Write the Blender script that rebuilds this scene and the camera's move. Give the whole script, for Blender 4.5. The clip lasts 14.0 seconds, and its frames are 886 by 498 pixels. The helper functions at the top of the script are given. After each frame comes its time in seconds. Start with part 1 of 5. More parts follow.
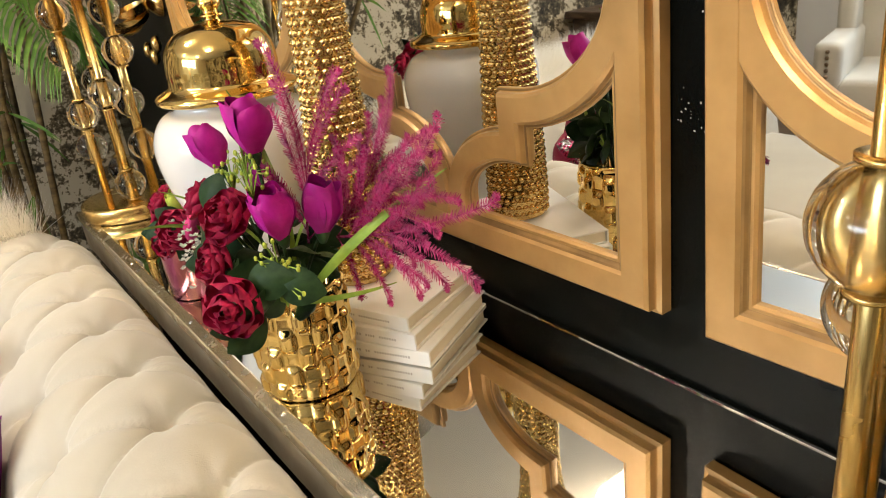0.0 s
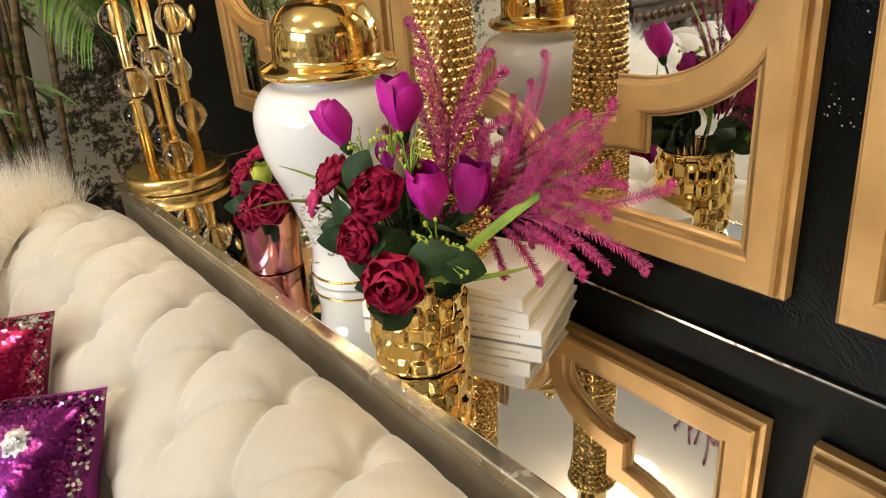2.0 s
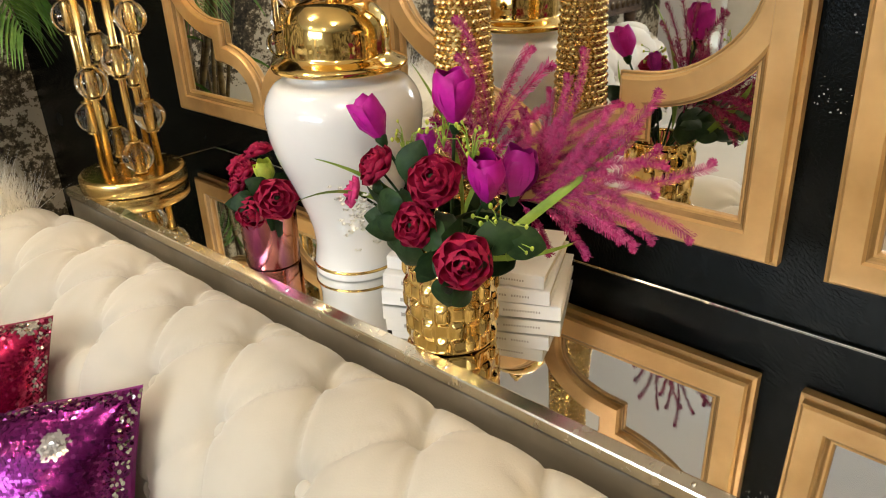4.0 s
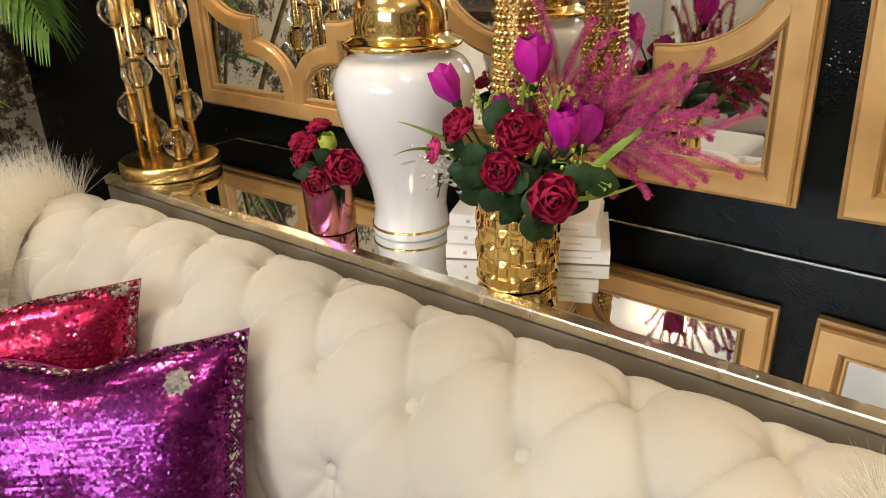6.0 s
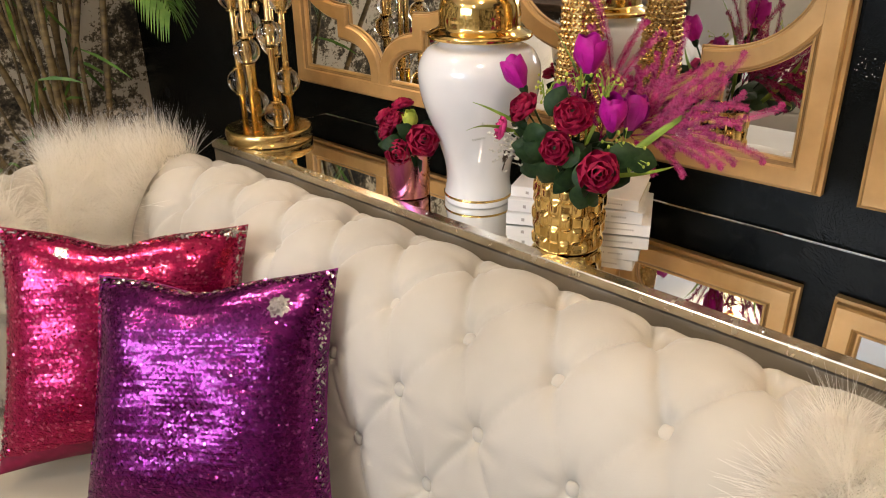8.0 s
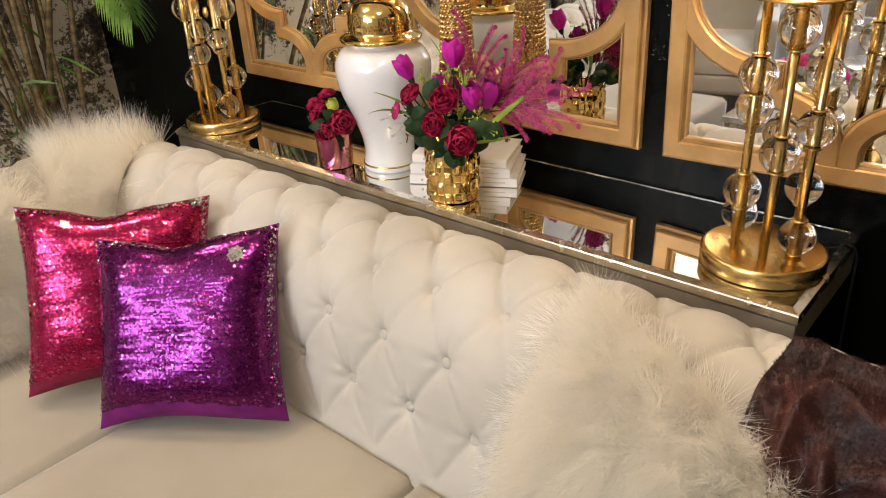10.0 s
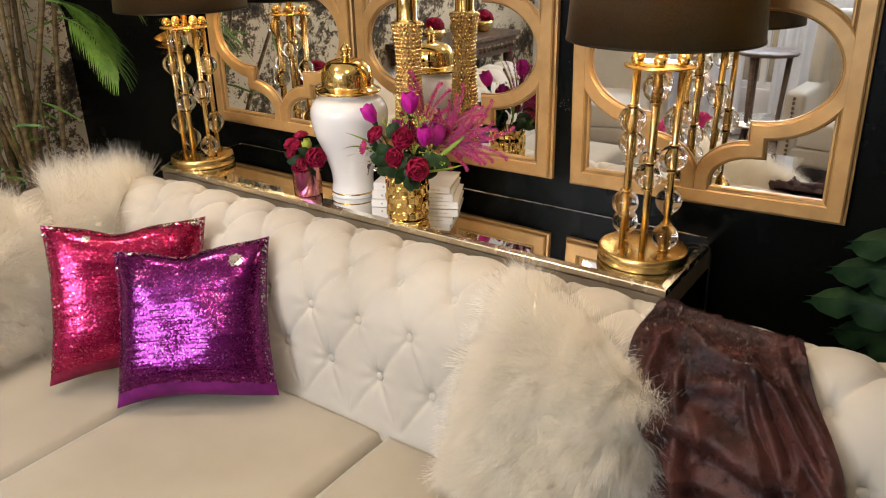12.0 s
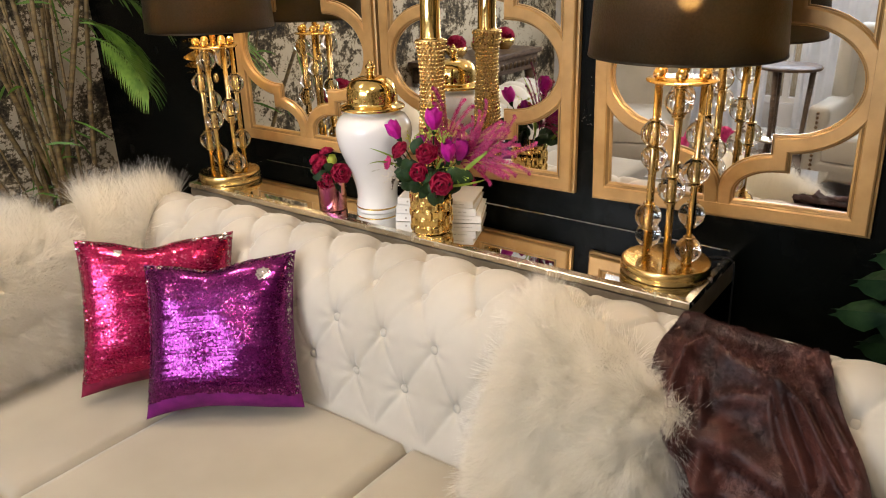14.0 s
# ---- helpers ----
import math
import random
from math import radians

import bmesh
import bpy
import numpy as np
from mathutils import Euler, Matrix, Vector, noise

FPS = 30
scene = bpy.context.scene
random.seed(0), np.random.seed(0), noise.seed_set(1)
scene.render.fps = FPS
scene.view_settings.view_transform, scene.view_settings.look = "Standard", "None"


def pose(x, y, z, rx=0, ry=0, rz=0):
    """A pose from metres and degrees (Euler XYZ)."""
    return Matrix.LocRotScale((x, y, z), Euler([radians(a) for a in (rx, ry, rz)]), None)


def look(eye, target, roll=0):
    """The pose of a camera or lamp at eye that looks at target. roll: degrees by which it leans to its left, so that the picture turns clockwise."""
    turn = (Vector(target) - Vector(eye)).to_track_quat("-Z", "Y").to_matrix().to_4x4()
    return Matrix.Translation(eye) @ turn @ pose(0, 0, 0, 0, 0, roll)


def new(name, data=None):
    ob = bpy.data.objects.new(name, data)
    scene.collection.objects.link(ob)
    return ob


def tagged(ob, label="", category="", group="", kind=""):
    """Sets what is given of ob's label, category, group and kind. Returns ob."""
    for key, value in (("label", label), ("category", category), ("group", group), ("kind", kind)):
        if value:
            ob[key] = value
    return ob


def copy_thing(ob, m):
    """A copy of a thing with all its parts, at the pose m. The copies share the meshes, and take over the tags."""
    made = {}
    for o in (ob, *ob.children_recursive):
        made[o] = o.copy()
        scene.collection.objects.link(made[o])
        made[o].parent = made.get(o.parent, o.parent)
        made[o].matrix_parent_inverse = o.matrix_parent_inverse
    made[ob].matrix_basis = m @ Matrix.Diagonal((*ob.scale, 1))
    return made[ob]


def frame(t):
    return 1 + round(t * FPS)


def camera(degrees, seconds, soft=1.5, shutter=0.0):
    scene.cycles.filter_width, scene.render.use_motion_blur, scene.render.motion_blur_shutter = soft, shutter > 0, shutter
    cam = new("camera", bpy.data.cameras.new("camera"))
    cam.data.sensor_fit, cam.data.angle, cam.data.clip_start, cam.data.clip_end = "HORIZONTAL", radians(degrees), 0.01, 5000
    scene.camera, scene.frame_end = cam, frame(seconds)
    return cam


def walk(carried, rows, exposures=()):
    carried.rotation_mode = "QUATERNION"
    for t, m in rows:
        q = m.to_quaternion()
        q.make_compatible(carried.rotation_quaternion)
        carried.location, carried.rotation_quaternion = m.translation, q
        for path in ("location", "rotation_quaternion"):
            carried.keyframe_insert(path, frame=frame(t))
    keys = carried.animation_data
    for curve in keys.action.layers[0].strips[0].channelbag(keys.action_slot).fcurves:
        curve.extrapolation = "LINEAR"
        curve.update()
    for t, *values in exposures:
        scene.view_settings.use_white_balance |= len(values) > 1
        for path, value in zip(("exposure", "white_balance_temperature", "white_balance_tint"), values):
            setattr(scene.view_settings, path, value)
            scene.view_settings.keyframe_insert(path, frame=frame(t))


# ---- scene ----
cam = camera(61.1, 14.0, soft=1.0)
PATH = [
    (0, (-0.004, -0.029, 1.379), (1.011, 1.509, 0.602), -7.2),
    (0.5, (-0.036, 0.003, 1.384), (0.985, 1.539, 0.611), -7.1),
    (1, (-0.076, 0.039, 1.384), (0.969, 1.54, 0.574), -6.0),
    (1.5, (-0.124, 0.064, 1.392), (0.948, 1.532, 0.558), -5.0),
    (2, (-0.174, 0.083, 1.405), (0.912, 1.54, 0.569), -4.3),
    (2.2, (-0.196, 0.092, 1.411), (0.9, 1.541, 0.575), -4.2),
    (4.3, (-0.403, 0.188, 1.418), (0.984, 1.366, 0.587), -2.7),
    (4.5, (-0.428, 0.199, 1.408), (0.997, 1.335, 0.583), -3.0),
    (5, (-0.476, 0.211, 1.4), (0.986, 1.29, 0.564), -1.8),
    (5.5, (-0.55, 0.217, 1.393), (0.93, 1.282, 0.57), -1.6),
    (6, (-0.607, 0.212, 1.391), (0.824, 1.351, 0.582), -2.1),
    (6.5, (-0.686, 0.234, 1.372), (0.727, 1.405, 0.577), -1.1),
    (7, (-0.7, 0.213, 1.364), (0.652, 1.444, 0.553), -1.6),
    (7.2, (-0.717, 0.197, 1.368), (0.632, 1.433, 0.561), -1.2),
    (9.3, (-0.83, -0.21, 1.535), (0.431, 1.066, 0.651), -0.8),
    (9.5, (-0.856, -0.254, 1.541), (0.423, 1.014, 0.672), -1.0),
    (10, (-0.972, -0.305, 1.566), (0.361, 0.882, 0.665), -3.0),
    (10.5, (-1.164, -0.347, 1.586), (0.261, 0.751, 0.712), -3.1),
    (11, (-1.289, -0.415, 1.605), (0.173, 0.655, 0.757), -0.8),
    (11.5, (-1.364, -0.453, 1.628), (0.158, 0.587, 0.853), -0.3),
    (12, (-1.389, -0.524, 1.654), (0.12, 0.532, 0.874), -0.8),
    (12.5, (-1.407, -0.545, 1.656), (0.08, 0.56, 0.902), -1.0),
    (13, (-1.412, -0.535, 1.658), (0.079, 0.586, 0.937), -1.4),
    (13.5, (-1.414, -0.533, 1.653), (0.082, 0.581, 0.929), -1.4),
    (14, (-1.413, -0.532, 1.655), (0.078, 0.579, 0.917), -1.5),
]
EXPOSURES = [(0, 0.22, 6500, 10), (2.2, 0.08, 6500, 10), (5.5, -0.07, 6500, 11), (7.2, -0.16, 6500, 18), (9.3, -0.10, 6500, 17), (14, -0.06, 6500, 17)]
walk(cam, [(t, look(eye, target, roll)) for t, eye, target, roll in PATH], EXPOSURES)

# ---- world, lights, exposure ----
world = bpy.data.worlds.new("world")
scene.world = world
world.use_nodes = True
wnt = world.node_tree
sky = wnt.nodes.new("ShaderNodeTexSky")
sky.sky_type, sky.sun_disc = "NISHITA", False
sky.sun_elevation, sky.sun_rotation = radians(40), radians(250)
wnt.links.new(sky.outputs["Color"], wnt.nodes["Background"].inputs["Color"])
wnt.nodes["Background"].inputs["Strength"].default_value = 0.12


def area(name, at, to, sx, sy, power, color):
    d = bpy.data.lights.new(name, "AREA")
    d.shape, d.size, d.size_y, d.energy, d.color = "RECTANGLE", sx, sy, power, color
    ob = new(name, d)
    ob.matrix_world = look(at, to)
    return ob


def bulb(name, at, power, color, size=0.03):
    d = bpy.data.lights.new(name, "POINT")
    d.energy, d.color, d.shadow_soft_size = power, color, size
    ob = new(name, d)
    ob.location = at
    return ob


DAY = (0.72, 0.86, 1.0)
area("window_light", (-3.93, 0.9, 1.98), (0, 0.9, 1.0), 2.3, 0.75, 92, DAY)
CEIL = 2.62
# Implied by a tabletop highlight; count and bowls assumed, up bulbs added as ceiling fill.
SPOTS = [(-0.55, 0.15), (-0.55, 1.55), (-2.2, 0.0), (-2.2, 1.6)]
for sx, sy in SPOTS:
    area("assumed_bowl_down", (sx, sy, CEIL - 0.215), (sx, sy, 0), 0.16, 0.16, 11, (1.0, 0.87, 0.72))
    bulb("ceiling_fill_up", (sx, sy, CEIL - 0.09), 7, (1.0, 0.87, 0.70), 0.05)
LAMPS = [(0.385, 0.082), (0.347, 1.79)]
for lx, ly in LAMPS:
    bulb("lamp_bulb_light", (lx, ly, 1.56), 84, (1.0, 0.80, 0.52))


# ---- materials ----
def material(name, color=(0.5, 0.5, 0.5), rough=0.5, metal=0.0, spec=0.5, **more):
    m = bpy.data.materials.new(name)
    m.use_nodes = True
    b = m.node_tree.nodes["Principled BSDF"]
    b.inputs["Base Color"].default_value = (*color, 1)
    b.inputs["Roughness"].default_value = rough
    b.inputs["Metallic"].default_value = metal
    b.inputs["Specular IOR Level"].default_value = spec
    for k, v in more.items():
        b.inputs[k.replace("_", " ")].default_value = v
    return m


def nodes_of(m):
    return m.node_tree.nodes, m.node_tree.links, m.node_tree.nodes["Principled BSDF"]


def coords(m, scale=(1, 1, 1)):
    n, l, b = nodes_of(m)
    tc, mp = n.new("ShaderNodeTexCoord"), n.new("ShaderNodeMapping")
    mp.inputs["Scale"].default_value = scale
    l.new(tc.outputs["Object"], mp.inputs["Vector"])
    return mp.outputs["Vector"]


def noise_tex(m, vec, scale, detail=3.0, rough=0.55):
    n, l, b = nodes_of(m)
    t = n.new("ShaderNodeTexNoise")
    t.inputs["Scale"].default_value, t.inputs["Detail"].default_value, t.inputs["Roughness"].default_value = scale, detail, rough
    l.new(vec, t.inputs["Vector"])
    return t.outputs["Fac"]


def ramp(m, fac, stops):
    n, l, b = nodes_of(m)
    r = n.new("ShaderNodeValToRGB")
    e = r.color_ramp.elements
    e[0].position, e[0].color = stops[0][0], (*stops[0][1], 1)
    e[1].position, e[1].color = stops[-1][0], (*stops[-1][1], 1)
    for p, c in stops[1:-1]:
        x = e.new(p)
        x.color = (*c, 1)
    l.new(fac, r.inputs["Fac"])
    return r.outputs["Color"]


def bump(m, fac, strength=0.3, distance=0.002):
    n, l, b = nodes_of(m)
    u = n.new("ShaderNodeBump")
    u.inputs["Strength"].default_value, u.inputs["Distance"].default_value = strength, distance
    l.new(fac, u.inputs["Height"])
    old = b.inputs["Normal"].links
    if old:
        l.new(old[0].from_socket, u.inputs["Normal"])
    l.new(u.outputs["Normal"], b.inputs["Normal"])


def varied(m, c1, c2, scale, rough=None, grain=None, depth=0.001, strength=0.3, lo=0.35, hi=0.65, stretch=(1, 1, 1)):
    """Two tones, uneven gloss and a fine grain."""
    n, l, b = nodes_of(m)
    v = coords(m, stretch)
    f = noise_tex(m, v, scale, 4)
    l.new(ramp(m, f, [(lo, c1), (hi, c2)]), b.inputs["Base Color"])
    if rough:
        l.new(ramp(m, noise_tex(m, v, scale * 2.7, 3), [(0.3, (rough[0],) * 3), (0.7, (rough[1],) * 3)]), b.inputs["Roughness"])
    if grain:
        bump(m, noise_tex(m, v, grain, 3), strength, depth)
    return m


M = {}
M["black"] = varied(material("black_wall_paint", spec=0.085), (0.0014, 0.0018, 0.0013), (0.0034, 0.0040, 0.0031), 3, (0.16, 0.28), 230, 0.0016, 0.6)
M["frame"] = varied(material("gilded_wood", metal=0.35, spec=0.5), (0.33, 0.185, 0.062), (0.56, 0.345, 0.135), 9, (0.29, 0.42), 110, 0.0010, 0.35, 0.25, 0.75)
# Same gilt with the grooves' shade put into the colour.
M["frame_groove_shade"] = varied(material("gilded_wood_groove_shade", metal=0.3), (0.17, 0.095, 0.030), (0.30, 0.175, 0.060), 12, (0.3, 0.5))
M["mirror"] = material("mirror_silver", (0.90, 0.90, 0.88), 0.015, 1.0)
M["smoke"] = varied(material("smoked_mirror_top", metal=1.0), (0.80, 0.79, 0.75), (0.84, 0.83, 0.79), 5, (0.012, 0.04))
M["chrome"] = varied(material("champagne_chrome", metal=1.0), (0.78, 0.70, 0.56), (0.90, 0.83, 0.70), 14, (0.17, 0.30), 60, 0.0005, 0.15)
M["taupe"] = varied(material("taupe_lacquer", spec=0.4), (0.17, 0.145, 0.105), (0.24, 0.205, 0.155), 7, (0.32, 0.5), 90, 0.0005, 0.2)
M["gold"] = varied(material("polished_gold", metal=1.0), (0.86, 0.60, 0.20), (0.95, 0.69, 0.27), 18, (0.05, 0.12))
M["bead_gold"] = varied(material("beaded_gold", metal=1.0), (0.74, 0.50, 0.18), (0.90, 0.65, 0.28), 40, (0.14, 0.26))
M["brass"] = varied(material("brushed_brass", metal=1.0), (0.70, 0.49, 0.18), (0.84, 0.61, 0.25), 6, (0.20, 0.28))
M["porcelain"] = varied(material("white_porcelain", spec=0.6, Coat_Weight=0.6, Coat_Roughness=0.03), (0.74, 0.74, 0.72), (0.80, 0.80, 0.78), 4, (0.10, 0.18))
M["crystal"] = material("crystal", (1, 1, 1), 0.0, 0, 0.5, Transmission_Weight=1.0, IOR=1.5)
M["velvet"] = varied(material("cream_velvet", spec=0.2, Sheen_Weight=0.35, Sheen_Roughness=0.4), (0.45, 0.415, 0.338), (0.54, 0.505, 0.428), 3.5, (0.75, 0.92), 420, 0.0007, 0.3, 0.3, 0.7)
# Back velvet darkened for the seat, its lower brightness put into the colour.
M["seat_velvet_darkened"] = varied(material("seat_velvet_darkened", spec=0.2, Sheen_Weight=0.3, Sheen_Roughness=0.4), (0.34, 0.30, 0.225), (0.41, 0.365, 0.28), 2.2, (0.75, 0.92), 420, 0.0007, 0.3, 0.3, 0.7)
M["fur"] = varied(material("ivory_fur", rough=0.6, spec=0.3), (0.93, 0.89, 0.79), (0.97, 0.95, 0.88), 9)
# The lighter tone puts the crushed nap's sheen into the plush colour.
M["plush"] = varied(material("brown_plush", spec=0.40, Sheen_Weight=0.22, Sheen_Roughness=0.28, Sheen_Tint=(0.9, 0.45, 0.38, 1)), (0.016, 0.0048, 0.0036), (0.105, 0.033, 0.024), 12, (0.38, 0.56), 240, 0.003, 0.6, 0.3, 0.7)
M["cover"] = varied(material("book_cover_white", spec=0.5), (0.76, 0.74, 0.69), (0.83, 0.81, 0.77), 6, (0.28, 0.45))
M["paper"] = varied(material("book_pages", rough=0.85), (0.62, 0.54, 0.40), (0.76, 0.69, 0.55), 8, None, 900, 0.0005, 0.5, stretch=(0.05, 0.05, 1))
M["ink"] = material("grey_print", (0.42, 0.39, 0.35), 0.6)
M["rose"] = varied(material("wine_rose_petal", spec=0.22), (0.21, 0.003, 0.026), (0.43, 0.009, 0.060), 45, (0.55, 0.75), 300, 0.0006, 0.3)
M["rose_pink"] = varied(material("pink_rose_petal", spec=0.25), (0.50, 0.02, 0.14), (0.66, 0.06, 0.22), 45, (0.5, 0.7))
M["tulip"] = varied(material("magenta_tulip_petal", spec=0.25), (0.36, 0.004, 0.20), (0.58, 0.012, 0.34), 30, (0.45, 0.65), 300, 0.0006, 0.25)
M["tulip_dark"] = varied(material("plum_tulip_petal", spec=0.3), (0.26, 0.004, 0.16), (0.42, 0.010, 0.26), 30, (0.45, 0.65))
M["leaf"] = varied(material("dark_leaf", spec=0.22), (0.007, 0.024, 0.007), (0.024, 0.056, 0.014), 40, (0.45, 0.65), 200, 0.001, 0.3)
M["deep_leaf"] = varied(material("deep_green_leaf", spec=0.12), (0.004, 0.014, 0.006), (0.014, 0.036, 0.013), 14, (0.42, 0.6), 60, 0.002, 0.3)
M["grass"] = varied(material("lime_grass", spec=0.35), (0.16, 0.27, 0.03), (0.30, 0.42, 0.06), 30, (0.4, 0.6))
M["bud"] = varied(material("lime_bud", spec=0.35), (0.28, 0.38, 0.03), (0.50, 0.52, 0.08), 60, (0.4, 0.6))
M["whiteflower"] = material("white_blossom", (0.72, 0.70, 0.62), 0.6)
M["feather"] = varied(material("glitter_pink_plume", metal=0.25, spec=0.6), (0.20, 0.004, 0.055), (0.42, 0.015, 0.12), 70, (0.18, 0.40), 900, 0.001, 0.7)
M["shade_out"] = varied(material("black_lamp_shade", spec=0.2), (0.004, 0.0034, 0.0028), (0.022, 0.017, 0.011), 190, (0.26, 0.42), 260, 0.0014, 0.8)
M["shade_in"] = material("gold_shade_lining", (0.88, 0.72, 0.42), 0.35, 0.7)
M["pot"] = varied(material("iridescent_pot", metal=1.0), (0.42, 0.09, 0.30), (0.70, 0.34, 0.16), 16, (0.12, 0.22), stretch=(1, 1, 0.15))
M["palm"] = varied(material("palm_leaf", spec=0.3), (0.060, 0.145, 0.018), (0.14, 0.26, 0.042), 20, (0.4, 0.6))
M["cane"] = varied(material("palm_cane", rough=0.7), (0.075, 0.048, 0.016), (0.22, 0.150, 0.055), 14, (0.5, 0.7), 90, 0.002, 0.4, stretch=(1, 1, 3))
M["curtain"] = varied(material("sheer_curtain", rough=0.9, spec=0.1), (0.72, 0.75, 0.80), (0.84, 0.86, 0.90), 4)
M["ceiling"] = varied(material("white_ceiling_paint", rough=0.9), (0.82, 0.80, 0.77), (0.87, 0.85, 0.82), 2)
M["floor"] = varied(material("dark_wood_floor"), (0.10, 0.065, 0.04), (0.17, 0.11, 0.065), 5, (0.3, 0.5), 90, 0.001, 0.3, stretch=(8, 1, 1))
M["wood"] = varied(material("carved_brown_wood"), (0.06, 0.035, 0.02), (0.14, 0.085, 0.05), 14, (0.35, 0.55), 80, 0.002, 0.4, stretch=(1, 1, 4))
M["stud"] = material("bronze_nailhead", (0.22, 0.15, 0.09), 0.3, 1.0)
M["plastic"] = material("black_back", (0.01, 0.01, 0.01), 0.6)
M["opal"] = material("opal_glass", (0.9, 0.85, 0.75), 0.4)
M["opal"].node_tree.nodes["Principled BSDF"].inputs["Emission Color"].default_value = (1, 0.80, 0.52, 1)
M["opal"].node_tree.nodes["Principled BSDF"].inputs["Emission Strength"].default_value = 7
M["glow"] = material("lamp_glass", (1, 0.9, 0.7), 0.4)
M["glow"].node_tree.nodes["Principled BSDF"].inputs["Emission Color"].default_value = (1, 0.72, 0.38, 1)
M["glow"].node_tree.nodes["Principled BSDF"].inputs["Emission Strength"].default_value = 30

fn_, fl_, fb_ = nodes_of(M["fur"])
tr_, mx_ = fn_.new("ShaderNodeBsdfTranslucent"), fn_.new("ShaderNodeMixShader")
tr_.inputs["Color"].default_value = (0.97, 0.94, 0.87, 1)
mx_.inputs["Fac"].default_value = 0.62
fl_.new(fb_.outputs["BSDF"], mx_.inputs[1])
fl_.new(tr_.outputs["BSDF"], mx_.inputs[2])
fl_.new(mx_.outputs["Shader"], fn_["Material Output"].inputs["Surface"])

sn_, sl_, sb_ = nodes_of(M["shade_out"])
st_, sm_ = sn_.new("ShaderNodeBsdfRefraction"), sn_.new("ShaderNodeMixShader")
st_.inputs["Color"].default_value = (0.85, 0.62, 0.30, 1)
st_.inputs["Roughness"].default_value, st_.inputs["IOR"].default_value = 0.60, 1.08
sm_.inputs["Fac"].default_value = 0.075
sl_.new(sb_.outputs["BSDF"], sm_.inputs[1])
sl_.new(st_.outputs["BSDF"], sm_.inputs[2])
sl_.new(sm_.outputs["Shader"], sn_["Material Output"].inputs["Surface"])
ln_, ll_, lb_ = nodes_of(M["shade_in"])
lg_, lm_ = ln_.new("ShaderNodeBsdfTransparent"), ln_.new("ShaderNodeMixShader")
lm_.inputs["Fac"].default_value = 0.45
ll_.new(lb_.outputs["BSDF"], lm_.inputs[1])
ll_.new(lg_.outputs["BSDF"], lm_.inputs[2])
ll_.new(lm_.outputs["Shader"], ln_["Material Output"].inputs["Surface"])
M["brush"] = material("brown_brush_paint", (0.07, 0.045, 0.025), 0.35)
M["motif"] = material("painted_motif", (0.30, 0.31, 0.22), 0.3)


def toile_material():
    """Ivory paper with inked foliage groves in sepia grey."""
    m = material("toile_wallpaper", rough=0.8, spec=0.2)
    n, l, b = nodes_of(m)
    v = coords(m)
    big = noise_tex(m, v, 3.6, 2, 0.5)
    mid = noise_tex(m, v, 21, 5, 0.68)
    fine = noise_tex(m, v, 62, 3, 0.7)

    def calc(op, a, c):
        k = n.new("ShaderNodeMath")
        k.operation = op
        for i, s in enumerate((a, c)):
            if isinstance(s, (int, float)):
                k.inputs[i].default_value = s
            else:
                l.new(s, k.inputs[i])
        return k.outputs[0]
    total = calc("ADD", calc("MULTIPLY", big, 0.9), calc("ADD", calc("MULTIPLY", mid, 0.75), calc("MULTIPLY", fine, 0.45)))
    col = ramp(m, total, [(0.0, (0.58, 0.50, 0.36)), (0.512, (0.56, 0.48, 0.34)), (0.524, (0.20, 0.155, 0.09)), (0.56, (0.075, 0.058, 0.034)), (0.61, (0.024, 0.020, 0.014)), (1.0, (0.024, 0.020, 0.014))])
    half = calc("MULTIPLY", total, 0.5)
    r = col.node
    l.new(half, r.inputs["Fac"])
    l.new(col, b.inputs["Base Color"])
    bump(m, fine, 0.15, 0.0005)
    return m


M["toile"] = toile_material()


def sequin_material(name, a, b_, c):
    m = material(name, rough=0.20, metal=0.85, spec=0.6, Coat_Weight=0.22, Coat_Roughness=0.08)
    n, l, b = nodes_of(m)
    g = n.new("ShaderNodeNewGeometry")
    l.new(ramp(m, g.outputs["Random Per Island"], [(0.0, a), (0.45, b_), (0.9, b_), (1.0, c)]), b.inputs["Base Color"])
    return m


M["seq_purple"] = sequin_material("purple_sequin", (0.075, 0.003, 0.055), (0.155, 0.006, 0.112), (0.36, 0.07, 0.28))
M["seq_red"] = sequin_material("raspberry_sequin", (0.28, 0.006, 0.045), (0.42, 0.012, 0.08), (0.66, 0.14, 0.24))
M["seq_silver"] = sequin_material("silver_sequin", (0.25, 0.22, 0.2), (0.5, 0.47, 0.42), (0.7, 0.68, 0.62))
M["cloth_purple"] = varied(material("purple_backing", rough=0.6, spec=0.3), (0.12, 0.004, 0.095), (0.20, 0.008, 0.15), 20)
M["cloth_red"] = varied(material("raspberry_backing", rough=0.6, spec=0.3), (0.14, 0.004, 0.022), (0.26, 0.008, 0.045), 20)


# ---- building helpers ----
def thing(name, at, label, category, group="", kind="", turn=(0, 0, 0)):
    ob = new(name)
    ob.empty_display_size = 0.05
    ob.matrix_world = pose(*at, *turn)
    return tagged(ob, label, category, group, kind)


def finish(me, mat, smooth=True):
    mats = mat if isinstance(mat, (list, tuple)) else [mat]
    for k in mats:
        me.materials.append(k)
    if smooth:
        me.shade_smooth()


